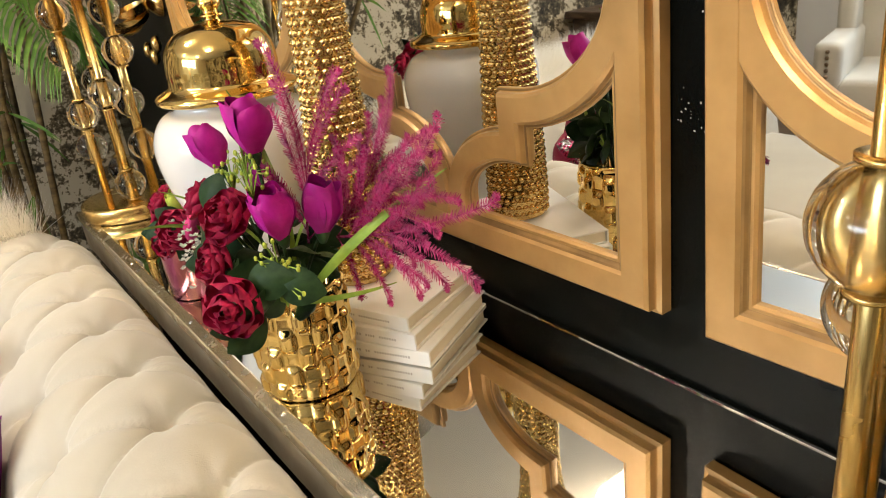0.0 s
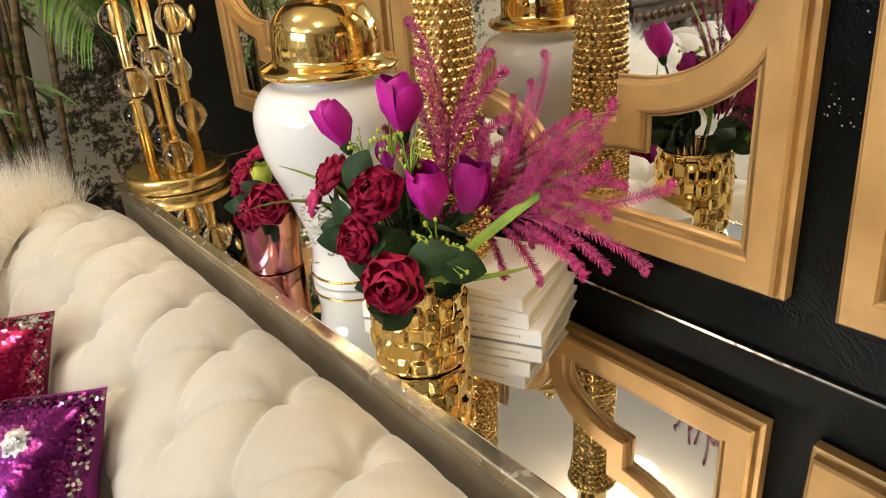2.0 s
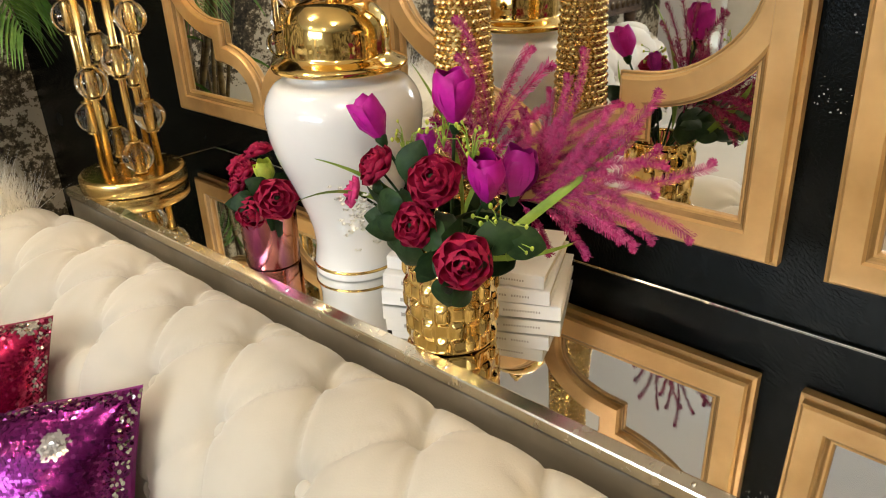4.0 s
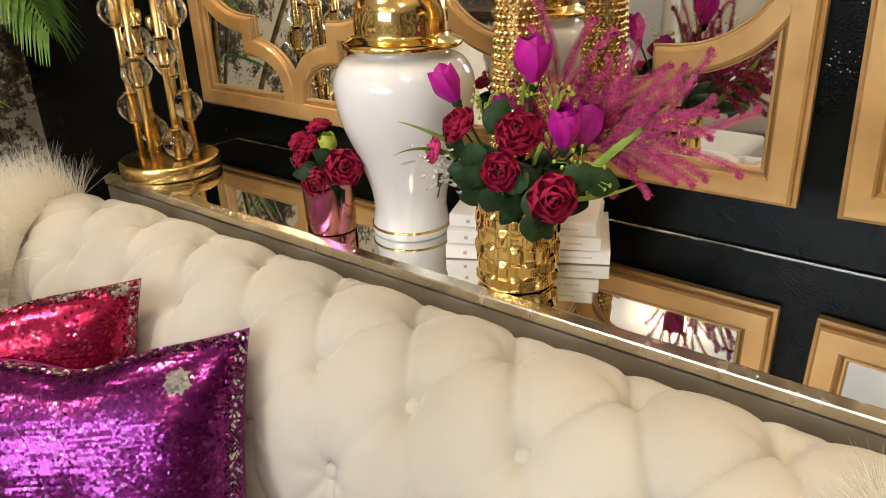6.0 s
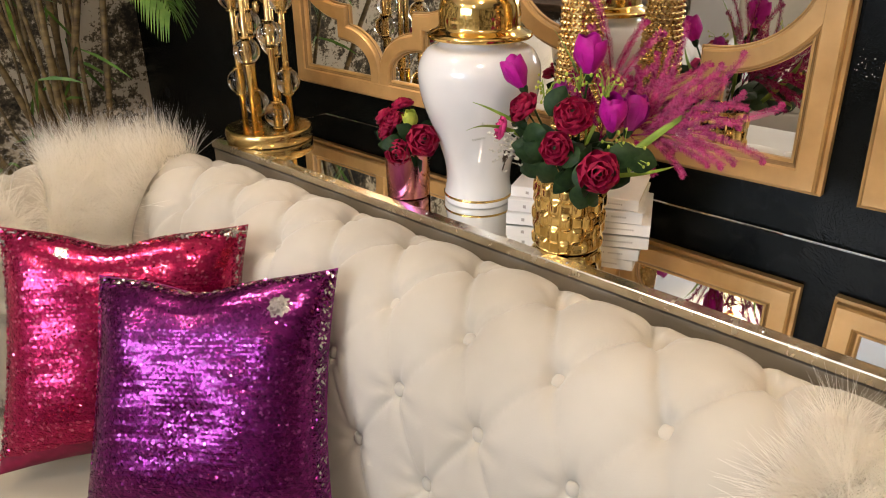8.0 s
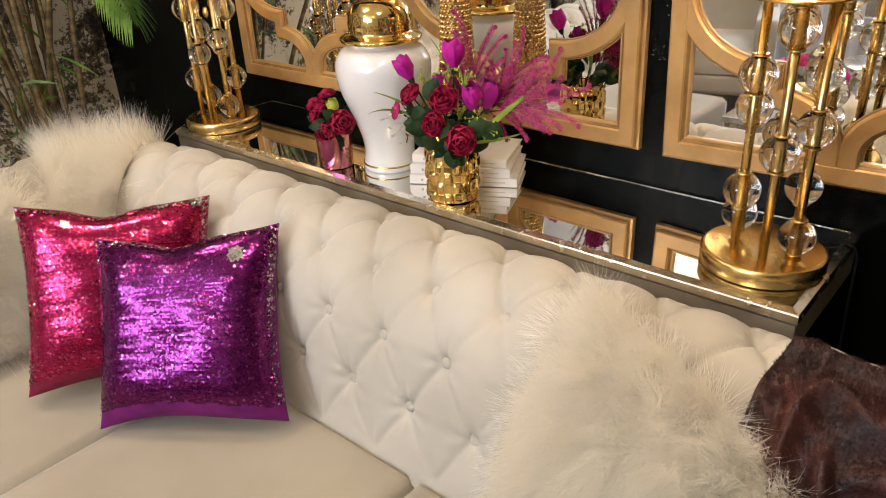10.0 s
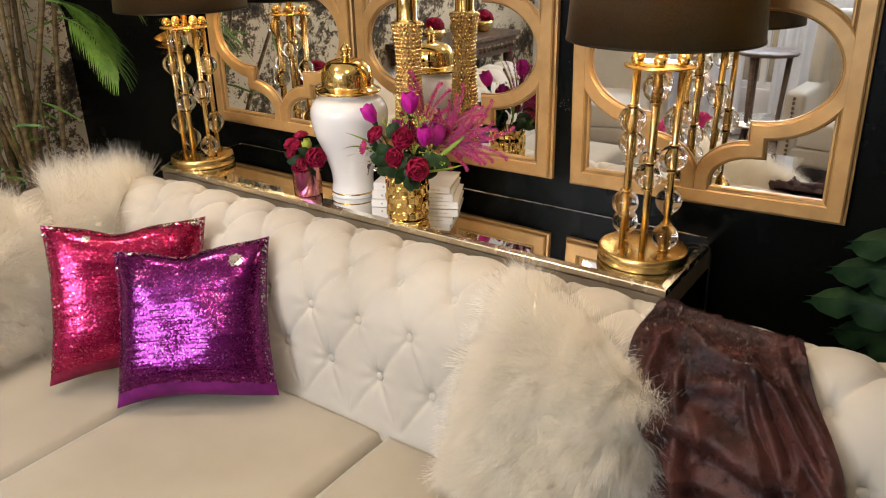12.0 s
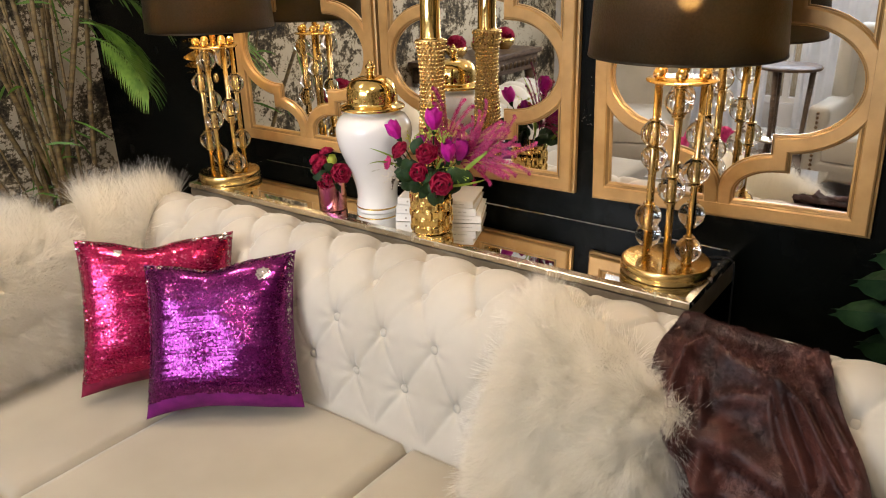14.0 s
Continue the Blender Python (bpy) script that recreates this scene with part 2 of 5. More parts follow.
def part(name, bm, mat, parent=None, label="", smooth=True, kind="", at=None):
    """Links a bmesh as one mesh object under a thing or part, in the parent's own space."""
    me = bpy.data.meshes.new(name)
    if smooth == "auto":
        for e in bm.edges:
            if len(e.link_faces) == 2 and e.calc_face_angle(0) > 0.6:
                e.smooth = False
    bm.to_mesh(me)
    bm.free()
    finish(me, mat, bool(smooth))
    return linked(name, me, parent, label, kind, at)


def linked(name, me, parent=None, label="", kind="", at=None):
    ob = new(name, me)
    if parent:
        ob.parent = parent
    if at is not None:
        ob.matrix_basis = at
    if label:
        ob["label"] = label
    if kind:
        ob["kind"] = kind
    return ob


def raw(name, verts, faces, mat, parent=None, label="", smooth=True, kind="", at=None):
    me = bpy.data.meshes.new(name)
    me.from_pydata(np.asarray(verts, float).tolist(), [], faces if isinstance(faces, list) else faces.tolist())
    finish(me, mat, smooth)
    return linked(name, me, parent, label, kind, at)


def box(x0, y0, z0, x1, y1, z1, bevel=0.0, seg=2, bm=None):
    own = bmesh.new()
    bmesh.ops.create_cube(own, size=1.0)
    for v in own.verts:
        v.co = Vector(((x0 + x1) / 2 + v.co.x * (x1 - x0), (y0 + y1) / 2 + v.co.y * (y1 - y0), (z0 + z1) / 2 + v.co.z * (z1 - z0)))
    if bevel:
        bmesh.ops.bevel(own, geom=own.edges[:], offset=bevel, segments=seg, profile=0.6, affect="EDGES")
    if bm is None:
        return own
    me = bpy.data.meshes.new("tmp")
    own.to_mesh(me)
    own.free()
    bm.from_mesh(me)
    bpy.data.meshes.remove(me)
    return bm


def lathe(profile, seg=48, fn=None, bm=None, at=(0, 0, 0)):
    """Turns (radius, height) pairs round z; fn(angle, height, radius) may change the radius."""
    bm = bm or bmesh.new()
    rings = []
    for r, z in profile:
        if r < 1e-6:
            rings.append([bm.verts.new((at[0], at[1], at[2] + z))])
            continue
        ring = []
        for i in range(seg):
            a = 2 * math.pi * i / seg
            q = fn(a, z, r) if fn else r
            ring.append(bm.verts.new((at[0] + q * math.cos(a), at[1] + q * math.sin(a), at[2] + z)))
        rings.append(ring)
    for lo, hi in zip(rings, rings[1:]):
        for i in range(seg):
            j = (i + 1) % seg
            if len(lo) == 1 and len(hi) == 1:
                continue
            if len(lo) == 1:
                bm.faces.new((lo[0], hi[j], hi[i]))
            elif len(hi) == 1:
                bm.faces.new((lo[i], lo[j], hi[0]))
            else:
                bm.faces.new((lo[i], lo[j], hi[j], hi[i]))
    return bm


def smooth_profile(points, n=6):
    """Catmull-Rom through (radius, height) pairs."""
    out = []
    p = [points[0]] + list(points) + [points[-1]]
    for i in range(1, len(p) - 2):
        for k in range(n):
            t = k / n
            out.append(tuple(0.5 * (2 * p[i][d] + (p[i + 1][d] - p[i - 1][d]) * t + (2 * p[i - 1][d] - 5 * p[i][d] + 4 * p[i + 1][d] - p[i + 2][d]) * t * t
                                    + (3 * p[i][d] - p[i - 1][d] - 3 * p[i + 1][d] + p[i + 2][d]) * t ** 3) for d in range(len(points[0]))))
    return out + [tuple(points[-1])]


def tube(points, radii, seg=6, bm=None, cap=True):
    """A tapering tube along points."""
    bm = bm or bmesh.new()
    pts = [Vector(p) for p in points]
    rings = []
    side = Vector((0.3, 0.5, 0.81)).normalized()
    for i, p in enumerate(pts):
        d = (pts[min(i + 1, len(pts) - 1)] - pts[max(i - 1, 0)]).normalized()
        a = d.cross(side)
        if a.length < 1e-3:
            a = d.cross(Vector((1, 0, 0)))
        a.normalize()
        b = d.cross(a)
        r = radii[i] if isinstance(radii, (list, tuple)) else radii
        rings.append([bm.verts.new(p + r * (math.cos(2 * math.pi * k / seg) * a + math.sin(2 * math.pi * k / seg) * b)) for k in range(seg)])
    for lo, hi in zip(rings, rings[1:]):
        for k in range(seg):
            bm.faces.new((lo[k], lo[(k + 1) % seg], hi[(k + 1) % seg], hi[k]))
    if cap:
        bm.faces.new(rings[0][::-1])
        bm.faces.new(rings[-1])
    return bm


def ball(r, at=(0, 0, 0), u=16, v=10, bm=None, squash=1.0):
    bm = bm or bmesh.new()
    m = Matrix.Translation(at) @ Matrix.Diagonal((1, 1, squash, 1))
    bmesh.ops.create_uvsphere(bm, u_segments=u, v_segments=v, radius=r, matrix=m)
    return bm


def frame_from(z, up=(0, 0, 1)):
    """A rotation whose z axis points along z."""
    return Vector(z).normalized().to_track_quat("Z", "Y").to_matrix().to_4x4()


def structure(name, bm, mat, label, smooth=False):
    return tagged(part(name, bm, mat, None, "", smooth), label, name.split("_")[0], "", "structure")


rng = random.Random(7)

# ---- the room ----
WALL, FAR, BACK, RIGHT = 0.622, 3.05, -4.1, -2.6
structure("floor", box(BACK, RIGHT, -0.1, WALL, FAR, 0), M["floor"], "dark brown wooden floor")
structure("ceiling", box(BACK, RIGHT, CEIL, WALL, FAR, CEIL + 0.1), M["ceiling"], "plain white painted ceiling")
structure("wall_east", box(WALL, RIGHT, 0, WALL + 0.12, FAR, CEIL), M["black"], "glossy black painted wall with orange-peel texture")
structure("wall_north", box(BACK, FAR, 0, WALL + 0.12, FAR + 0.12, CEIL), M["toile"], "ivory toile wallpaper with dark groves of trees")
structure("wall_south", box(BACK, RIGHT - 0.12, 0, WALL + 0.12, RIGHT, CEIL), M["toile"], "ivory toile wallpaper with dark groves of trees")
W0, W1, WZ0, WZ1 = -0.4, 2.2, 0.4, 2.3
bm = box(BACK - 0.12, RIGHT, 0, BACK, W0, CEIL)
box(BACK - 0.12, W1, 0, BACK, FAR, CEIL, bm=bm)
box(BACK - 0.12, W0, 0, BACK, W1, WZ0, bm=bm)
box(BACK - 0.12, W0, WZ1, BACK, W1, CEIL, bm=bm)
structure("wall_west", bm, M["ceiling"], "pale painted wall around a wide window")
win = tagged(new("window_1"), "wide window with white frame behind sheer curtains", "window", "", "structure")
win.location = (BACK - 0.06, 0, 0)
for a in (W0, (W0 + W1) / 2 - 0.025, W1 - 0.05):
    part("window_frame", box(-0.03, a, WZ0, 0.03, a + 0.05, WZ1, 0.004), M["cover"], win, smooth=False)
for a in (WZ0, WZ1 - 0.05):
    part("window_frame", box(-0.028, W0, a, 0.028, W1, a + 0.05, 0.004), M["cover"], win, smooth=False)
for a, b in ((W0 + 0.05, (W0 + W1) / 2 - 0.025), ((W0 + W1) / 2 + 0.025, W1 - 0.05)):
    pane = part("pane", box(-0.004, a, WZ0 + 0.05, 0.004, b, WZ1 - 0.05), M["crystal"], win, "clear glass", smooth=False)
    pane.visible_shadow = False


# Assumed fixture, unseen itself, that carries the lamps at SPOTS.
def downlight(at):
    d = thing("ceiling_light", at, "assumed ceiling light out of view, gold with glowing opal bowl", "ceiling light", "ceiling lights")
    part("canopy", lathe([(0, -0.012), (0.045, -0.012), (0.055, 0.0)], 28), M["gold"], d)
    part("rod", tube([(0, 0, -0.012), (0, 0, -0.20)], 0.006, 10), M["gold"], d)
    part("bowl", lathe(smooth_profile([(0.0, -0.205), (0.06, -0.198), (0.11, -0.175), (0.135, -0.145), (0.131, -0.145), (0.105, -0.17), (0.0, -0.197)], 3), 36), M["opal"], d, "assumed glowing opal glass bowl")
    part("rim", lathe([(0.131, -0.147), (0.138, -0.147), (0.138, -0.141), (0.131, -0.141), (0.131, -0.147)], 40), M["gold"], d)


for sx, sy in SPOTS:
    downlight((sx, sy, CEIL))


# ---- mirrors on the black wall ----
MW, FR, FRONT = 0.735, 0.048, 0.588
MZ = 0.955 + MW / 2


def path_offset(pts, d):
    out = []
    for i, p in enumerate(pts):
        a, c = pts[max(i - 1, 0)], pts[min(i + 1, len(pts) - 1)]
        t0 = (Vector(p) - Vector(a)).normalized() if i else (Vector(c) - Vector(p)).normalized()
        t1 = (Vector(c) - Vector(p)).normalized() if i < len(pts) - 1 else t0
        n0, n1 = Vector((-t0.y, t0.x)), Vector((-t1.y, t1.x))
        k = (n0 + n1)
        k = k.normalized() if k.length > 1e-6 else n0
        out.append(Vector(p) + k * d / max(k.dot(n0), 0.5))
    return out


def fret_path():
    """The quatrefoil's centre line in one quadrant: side lobe, notch, arch down to the middle of the rail."""
    pts = []
    for i in range(15):
        a = math.pi / 2 * i / 14
        pts.append((0.148 + 0.190 * math.cos(a), 0.158 * math.sin(a)))
    pts.append((0.148, 0.208))
    for i in range(1, 13):
        a = math.pi / 2 * i / 12
        pts.append((0.148 - 0.130 * math.sin(a), 0.300 - 0.092 * math.cos(a)))
    pts.append((0.018, 0.330))
    clean = [pts[0]]
    for p in pts[1:]:
        if (Vector(p) - Vector(clean[-1])).length > 0.004:
            clean.append(p)
    return clean


def ribbon(bm, path, profile, flip):
    """Sweeps (offset, height) pairs along a path in the y-z plane; height points to the room."""
    cols = [path_offset(path, o) for o, h in profile]
    grid = [[bm.verts.new((-h, c[i].x, c[i].y)) for c, (o, h) in zip(cols, profile)] for i in range(len(path))]
    for r0, r1 in zip(grid, grid[1:]):
        for k in range(len(profile) - 1):
            q = (r0[k], r0[k + 1], r1[k + 1], r1[k])
            bm.faces.new(q if flip else q[::-1])


def wall_mirror(y_mid, tilt, dz):
    t = thing("wall_mirror", (WALL - 0.002, y_mid, MZ + dz), "square mirror with gilded wooden quatrefoil fretwork on the black wall", "mirror", "quatrefoil wall mirrors", turn=(tilt, 0, 0))
    d = WALL - FRONT
    h = MW / 2
    part("backing", box(-0.012, -h + 0.01, -h + 0.01, 0, h - 0.01, h - 0.01), M["plastic"], t, smooth=False)
    part("mirror_glass", box(-0.017, -h + 0.02, -h + 0.02, -0.0125, h - 0.02, h - 0.02), M["mirror"], t, "clear silvered glass", smooth=False)
    prof = [(-0.007, 0.0), (-0.007, 0.016), (-0.001, 0.018), (0.0, 0.020), (0.0, d - 0.004), (0.004, d), (FR - 0.012, d), (FR - 0.007, d - 0.006), (FR - 0.005, d - 0.010), (FR + 0.001, d - 0.010), (FR + 0.004, d - 0.013), (FR + 0.004, 0.012)]
    for k in range(4):
        bm = bmesh.new()
        c, s = math.cos(k * math.pi / 2), math.sin(k * math.pi / 2)
        rows = []
        for e in (-1, 1):
            row = []
            for o, hh in prof:
                y, z = e * (h - o), -(h - o)
                row.append(bm.verts.new((-hh, c * y - s * z, s * y + c * z)))
            rows.append(row)
        for i in range(len(prof) - 1):
            bm.faces.new((rows[0][i], rows[1][i], rows[1][i + 1], rows[0][i + 1]))
        bmesh.ops.recalc_face_normals(bm, faces=bm.faces[:])
        part("frame_rail", bm, M["frame"], t, smooth=False)
    # Real bead shape; its darker tone stands in for shade along the step.
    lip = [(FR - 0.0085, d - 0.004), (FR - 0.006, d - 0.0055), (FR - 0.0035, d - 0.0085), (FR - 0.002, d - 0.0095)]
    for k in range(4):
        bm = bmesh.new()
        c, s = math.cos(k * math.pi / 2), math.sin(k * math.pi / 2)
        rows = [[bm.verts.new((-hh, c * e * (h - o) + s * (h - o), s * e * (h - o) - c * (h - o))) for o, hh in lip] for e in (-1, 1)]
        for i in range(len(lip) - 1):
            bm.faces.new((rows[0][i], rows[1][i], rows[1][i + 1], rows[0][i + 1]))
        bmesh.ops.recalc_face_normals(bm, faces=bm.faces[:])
        part("inner_bead", bm, M["frame_groove_shade"], t, "gilt bead inside the rail, darkened for groove shade", smooth=False)
    w = 0.019
    prof = [(-w - 0.006, 0.015), (-w - 0.006, d - 0.014), (-w - 0.001, d - 0.012), (-w, d - 0.005), (-w + 0.004, d - 0.001), (w - 0.004, d - 0.001), (w, d - 0.005), (w + 0.001, d - 0.012), (w + 0.006, d - 0.014), (w + 0.006, 0.015)]
    base = fret_path()
    for sy in (1, -1):
        for sz in (1, -1):
            bm = bmesh.new()
            ribbon(bm, [(sy * a, sz * b) for a, b in base], prof, sy * sz > 0)
            bmesh.ops.recalc_face_normals(bm, faces=bm.faces[:])
            fret = part("fretwork", bm, M["frame"], t, smooth="auto")
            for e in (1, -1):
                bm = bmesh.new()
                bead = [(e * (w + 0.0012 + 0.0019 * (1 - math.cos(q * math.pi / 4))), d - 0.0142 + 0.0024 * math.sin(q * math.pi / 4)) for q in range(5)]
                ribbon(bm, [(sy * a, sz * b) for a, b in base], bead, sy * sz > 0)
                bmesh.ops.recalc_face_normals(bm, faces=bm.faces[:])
                part("bead", bm, M["frame_groove_shade"], fret)
    return t


for y_mid, tilt, dz in ((0.036, -1.5, 0.009), (0.8385, -0.4, 0.0), (1.606, 0.0, 0.0)):
    wall_mirror(y_mid, tilt, dz)

bm = bmesh.new()
for i in range(22):
    cy, cz = rng.gauss(0.433, 0.012), rng.choice((1.17, 1.18, 1.19, 1.28)) + rng.gauss(0, 0.014)
    cs = rng.uniform(0.0005, 0.0016)
    bm.faces.new([bm.verts.new((WALL - 0.0006, cy + cs * math.cos(q * 1.26) * rng.uniform(0.5, 1.2), cz + cs * math.sin(q * 1.26) * rng.uniform(0.5, 1.2))) for q in range(5)])
part("paint_chip", bm, M["ink"], bpy.data.objects["wall_east"], "tiny pale chips in the black paint", smooth=False, kind="stuff")

# ---- mirrored console table ----
TOP = 0.86
console = thing("console_table", (0, 0, 0), "long mirrored console table with champagne metal edge against the black wall", "console table")
CX0, CX1, CY0, CY1 = 0.233, 0.617, -0.037, 1.900
part("tabletop", box(CX0 + 0.018, CY0 + 0.018, TOP - 0.026, CX1 - 0.006, CY1 - 0.018, TOP, 0.001, 1), M["smoke"], console, "mirror-glass top", smooth=False)
EDGE = [(0.0, -0.021), (0.0, -0.006), (0.0015, -0.0035), (0.016, 0.0015), (0.018, 0.001), (0.018, -0.026)]


def edge_strip(c0, c1, n0, n1):
    """A bevelled edge strip from corner to corner, mitred; n0 and n1 point inwards."""
    bm = bmesh.new()
    rows = [[bm.verts.new((c[0] + n[0] * o, c[1] + n[1] * o, TOP + h)) for o, h in EDGE] for c, n in ((c0, n0), (c1, n1))]
    for k in range(len(EDGE) - 1):
        bm.faces.new((rows[0][k], rows[1][k], rows[1][k + 1], rows[0][k + 1]))
    bmesh.ops.recalc_face_normals(bm, faces=bm.faces[:])
    part("edge_strip", bm, M["chrome"], console, "bevelled champagne metal edging", smooth=False)


edge_strip((CX0, CY0), (CX0, CY1), (1, 1), (1, -1))
edge_strip((CX1, CY0), (CX0, CY0), (0, 1), (1, 1))
edge_strip((CX0, CY1), (CX1, CY1), (1, -1), (0, -1))
part("fascia", box(CX0 + 0.003, CY0 + 0.003, TOP - 0.088, CX0 + 0.017, CY1 - 0.003, TOP - 0.0265, 0.001, 1), M["taupe"], console, "taupe painted band under the edging", smooth=False)
part("fascia", box(CX0 + 0.0175, CY0 + 0.003, TOP - 0.088, CX1 - 0.002, CY0 + 0.017, TOP - 0.0265, 0.001, 1), M["taupe"], console, "taupe painted band under the edging", smooth=False)
part("back_strip", box(CX1 - 0.0055, CY0 + 0.018, TOP - 0.026, CX1, CY1 - 0.018, TOP + 0.002, 0.0008, 1), M["mirror"], console, smooth=False)
screw = lathe([(0, 0.0018), (0.0028, 0.0015), (0.0036, 0.0)], 12)
screw_me = bpy.data.meshes.new("screw")
screw.to_mesh(screw_me)
screw.free()
finish(screw_me, M["mirror"])
for k in range(6):
    linked("screw", screw_me, console, at=Matrix.Translation((CX0 + 0.009, CY0 + 0.09 + k * 0.345, TOP - 0.0012)) @ pose(0, 0, 0, 0, -18, 0))
part("apron", box(CX0 + 0.030, CY0 + 0.16, TOP - 0.115, CX1 - 0.03, CY1 - 0.12, TOP - 0.0265, 0.003), M["chrome"], console, smooth=False)
for ya in (CY0 + 0.20, CY1 - 0.32):
    part("pedestal", box(CX0 + 0.05, ya, 0.03, CX1 - 0.04, ya + 0.16, TOP - 0.1155, 0.004), M["smoke"], console, smooth=False)
    part("plinth", box(CX0 + 0.03, ya - 0.02, 0.0, CX1 - 0.02, ya + 0.18, 0.0295, 0.003), M["chrome"], console, smooth=False)


# ---- crystal column lamps ----
def crystal_lamp(at, turn):
    t = thing("table_lamp", (*at, TOP + 0.001), "brass column table lamp with crystal balls and black drum shade", "lamp", "pair of crystal lamps", turn=(0, 0, turn))
    part("base", lathe([(0, 0), (0.112, 0), (0.115, 0.003), (0.115, 0.030), (0.112, 0.034), (0.106, 0.035), (0, 0.035)], 64), M["brass"], t, smooth="auto")
    part("top_plate", lathe([(0, 0.492), (0.083, 0.492), (0.085, 0.495), (0.083, 0.498), (0, 0.498)], 48), M["brass"], t, smooth="auto")
    part("stem", tube([(0, 0, 0.498), (0, 0, 0.70)], 0.011, 16), M["brass"], t)
    heights = ((0.24, 0.445), (0.085, 0.295), (0.156, 0.368), (0.24, 0.452), (0.075, 0.28), (0.15, 0.36))
    for k in range(6):
        a = k * math.pi / 3
        x, y = 0.060 * math.cos(a), 0.060 * math.sin(a)
        rod = part("rod", tube([(x, y, 0.035), (x, y, 0.492)], 0.0080, 14), M["brass"], t)
        part("finial_ball", ball(0.0150, (x, y, 0.5125), 20, 12), M["gold"], t)
        for hz in heights[k]:
            bm = ball(0.0335, (x, y, hz), 32, 20)
            part("crystal_ball", bm, M["crystal"], rod, "clear crystal ball")
            for cz in (-0.0355, 0.0325):
                part("collar", lathe([(0.0083, cz), (0.0150, cz), (0.0150, cz + 0.003), (0.0083, cz + 0.003)], 16, at=(x, y, hz)), M["brass"], rod)
    z0, z1, r0, r1 = 0.555, 0.86, 0.225, 0.205
    shade = part("shade", lathe([(r0 - 0.002, z0), (r0, z0), (r1, z1), (r1 - 0.002, z1)], 72), M["shade_out"], t, "black drum shade with gold lining")
    part("lining", lathe([(r0 - 0.0045, z0 + 0.005), (r1 - 0.0045, z1 - 0.001)], 72), M["shade_in"], shade, "gold foil lining")
    part("shade_rim", lathe([(r0 - 0.004, z0), (r0 + 0.001, z0 - 0.001), (r0 + 0.001, z0 + 0.004), (r0 - 0.004, z0 + 0.004)], 72), M["shade_out"], shade)
    part("light_bulb", ball(0.028, (0, 0, 0.695), 16, 12, squash=1.3), M["glow"], t, "lit warm bulb")
    return t


lamp = crystal_lamp(LAMPS[0], 17)
copy_thing(lamp, pose(*LAMPS[1], TOP + 0.001, 0, 0, 22))

# ---- porcelain temple jar ----
jar = thing("ginger_jar", (0.378, 1.068, TOP + 0.001), "tall white porcelain temple jar with polished gold lid", "jar")
body = smooth_profile([(0.070, 0.0), (0.0715, 0.004), (0.0715, 0.014), (0.0695, 0.024), (0.0665, 0.05), (0.072, 0.09), (0.092, 0.15), (0.113, 0.205), (0.122, 0.25), (0.120, 0.285), (0.104, 0.312), (0.082, 0.322), (0.080, 0.338)], 5)
part("body", lathe([(0, 0)] + body, 72), M["porcelain"], jar, "glossy white porcelain")
part("foot_band", lathe([(0.0712, 0.012), (0.0726, 0.013), (0.0726, 0.0165), (0.0705, 0.0175)], 64), M["gold"], jar)
lid = lathe(smooth_profile([(0.079, 0.336), (0.099, 0.334), (0.103, 0.338), (0.101, 0.344), (0.083, 0.353), (0.080, 0.362), (0.080, 0.380), (0.075, 0.405), (0.059, 0.425), (0.036, 0.434), (0.014, 0.437)], 5), 64)
lid_ob = part("lid", lid, M["gold"], jar, "polished gold domed lid")
part("knob", lathe(smooth_profile([(0.014, 0.436), (0.010, 0.442), (0.017, 0.446), (0.010, 0.451), (0.016, 0.460), (0.015, 0.467), (0.008, 0.474), (0.006, 0.480), (0.0, 0.486)], 5), 32), M["gold"], lid_ob)


def jar_radius(z):
    pts = [(0, 0.070)] + [(q[1], q[0]) for q in body]
    for (z0, r0), (z1, r1) in zip(pts, pts[1:]):
        if z0 <= z <= z1 and z1 > z0:
            return r0 + (r1 - r0) * (z - z0) / (z1 - z0)
    return 0.08


def motif(ang0, z0, length, amp, waves):
    pts = []
    for i in range(40):
        t = i / 39
        ang = ang0 + length * t
        z = z0 + amp * math.sin(t * waves * 2 * math.pi) + 0.006 * t
        r = jar_radius(z) + 0.0002
        pts.append((r * math.cos(ang), r * math.sin(ang), z))
    part("painted_motif", tube(pts, 0.0004, 5), M["motif"], jar, "faint grey-green painted scroll")


motif(3.72, 0.152, 0.26, 0.0022, 7)
motif(4.30, 0.168, 0.16, 0.0020, 4)



def painted_tree(ang0, z0, size, seed):
    """A small brown tree brushed on the glaze: a trunk that forks into twigs, with leaf dabs."""
    r = random.Random(seed)
    bm = bmesh.new()

    def at(a, z):
        q = jar_radius(z) + 0.0003
        return (q * math.cos(a), q * math.sin(a), z)

    def grow(a, z, da, dz, depth):
        pts = [at(a + da * i / 4, z + dz * i / 4) for i in range(5)]
        tube(pts, 0.0004 + 0.0004 * depth, 5, bm)
        if depth:
            for k in range(3):
                grow(a + da, z + dz, da * 0.5 + r.uniform(-0.12, 0.12) * size * 8, dz * r.uniform(0.3, 0.8), depth - 1)
        else:
            for k in range(5):
                b = (a + da + r.gauss(0, 0.03), z + dz + r.gauss(0, 0.003))
                tube([at(*b), at(b[0] + r.uniform(-0.03, 0.03), b[1] + 0.003)], 0.0008, 5, bm)
    grow(ang0, z0, 0.03, size * 0.35, 3)
    part("painted_tree", bm, M["brush"], jar, "dark brown painted tree on the glaze")


painted_tree(4.62, 0.075, 0.045, 4)
painted_tree(0.35, 0.10, 0.13, 6)
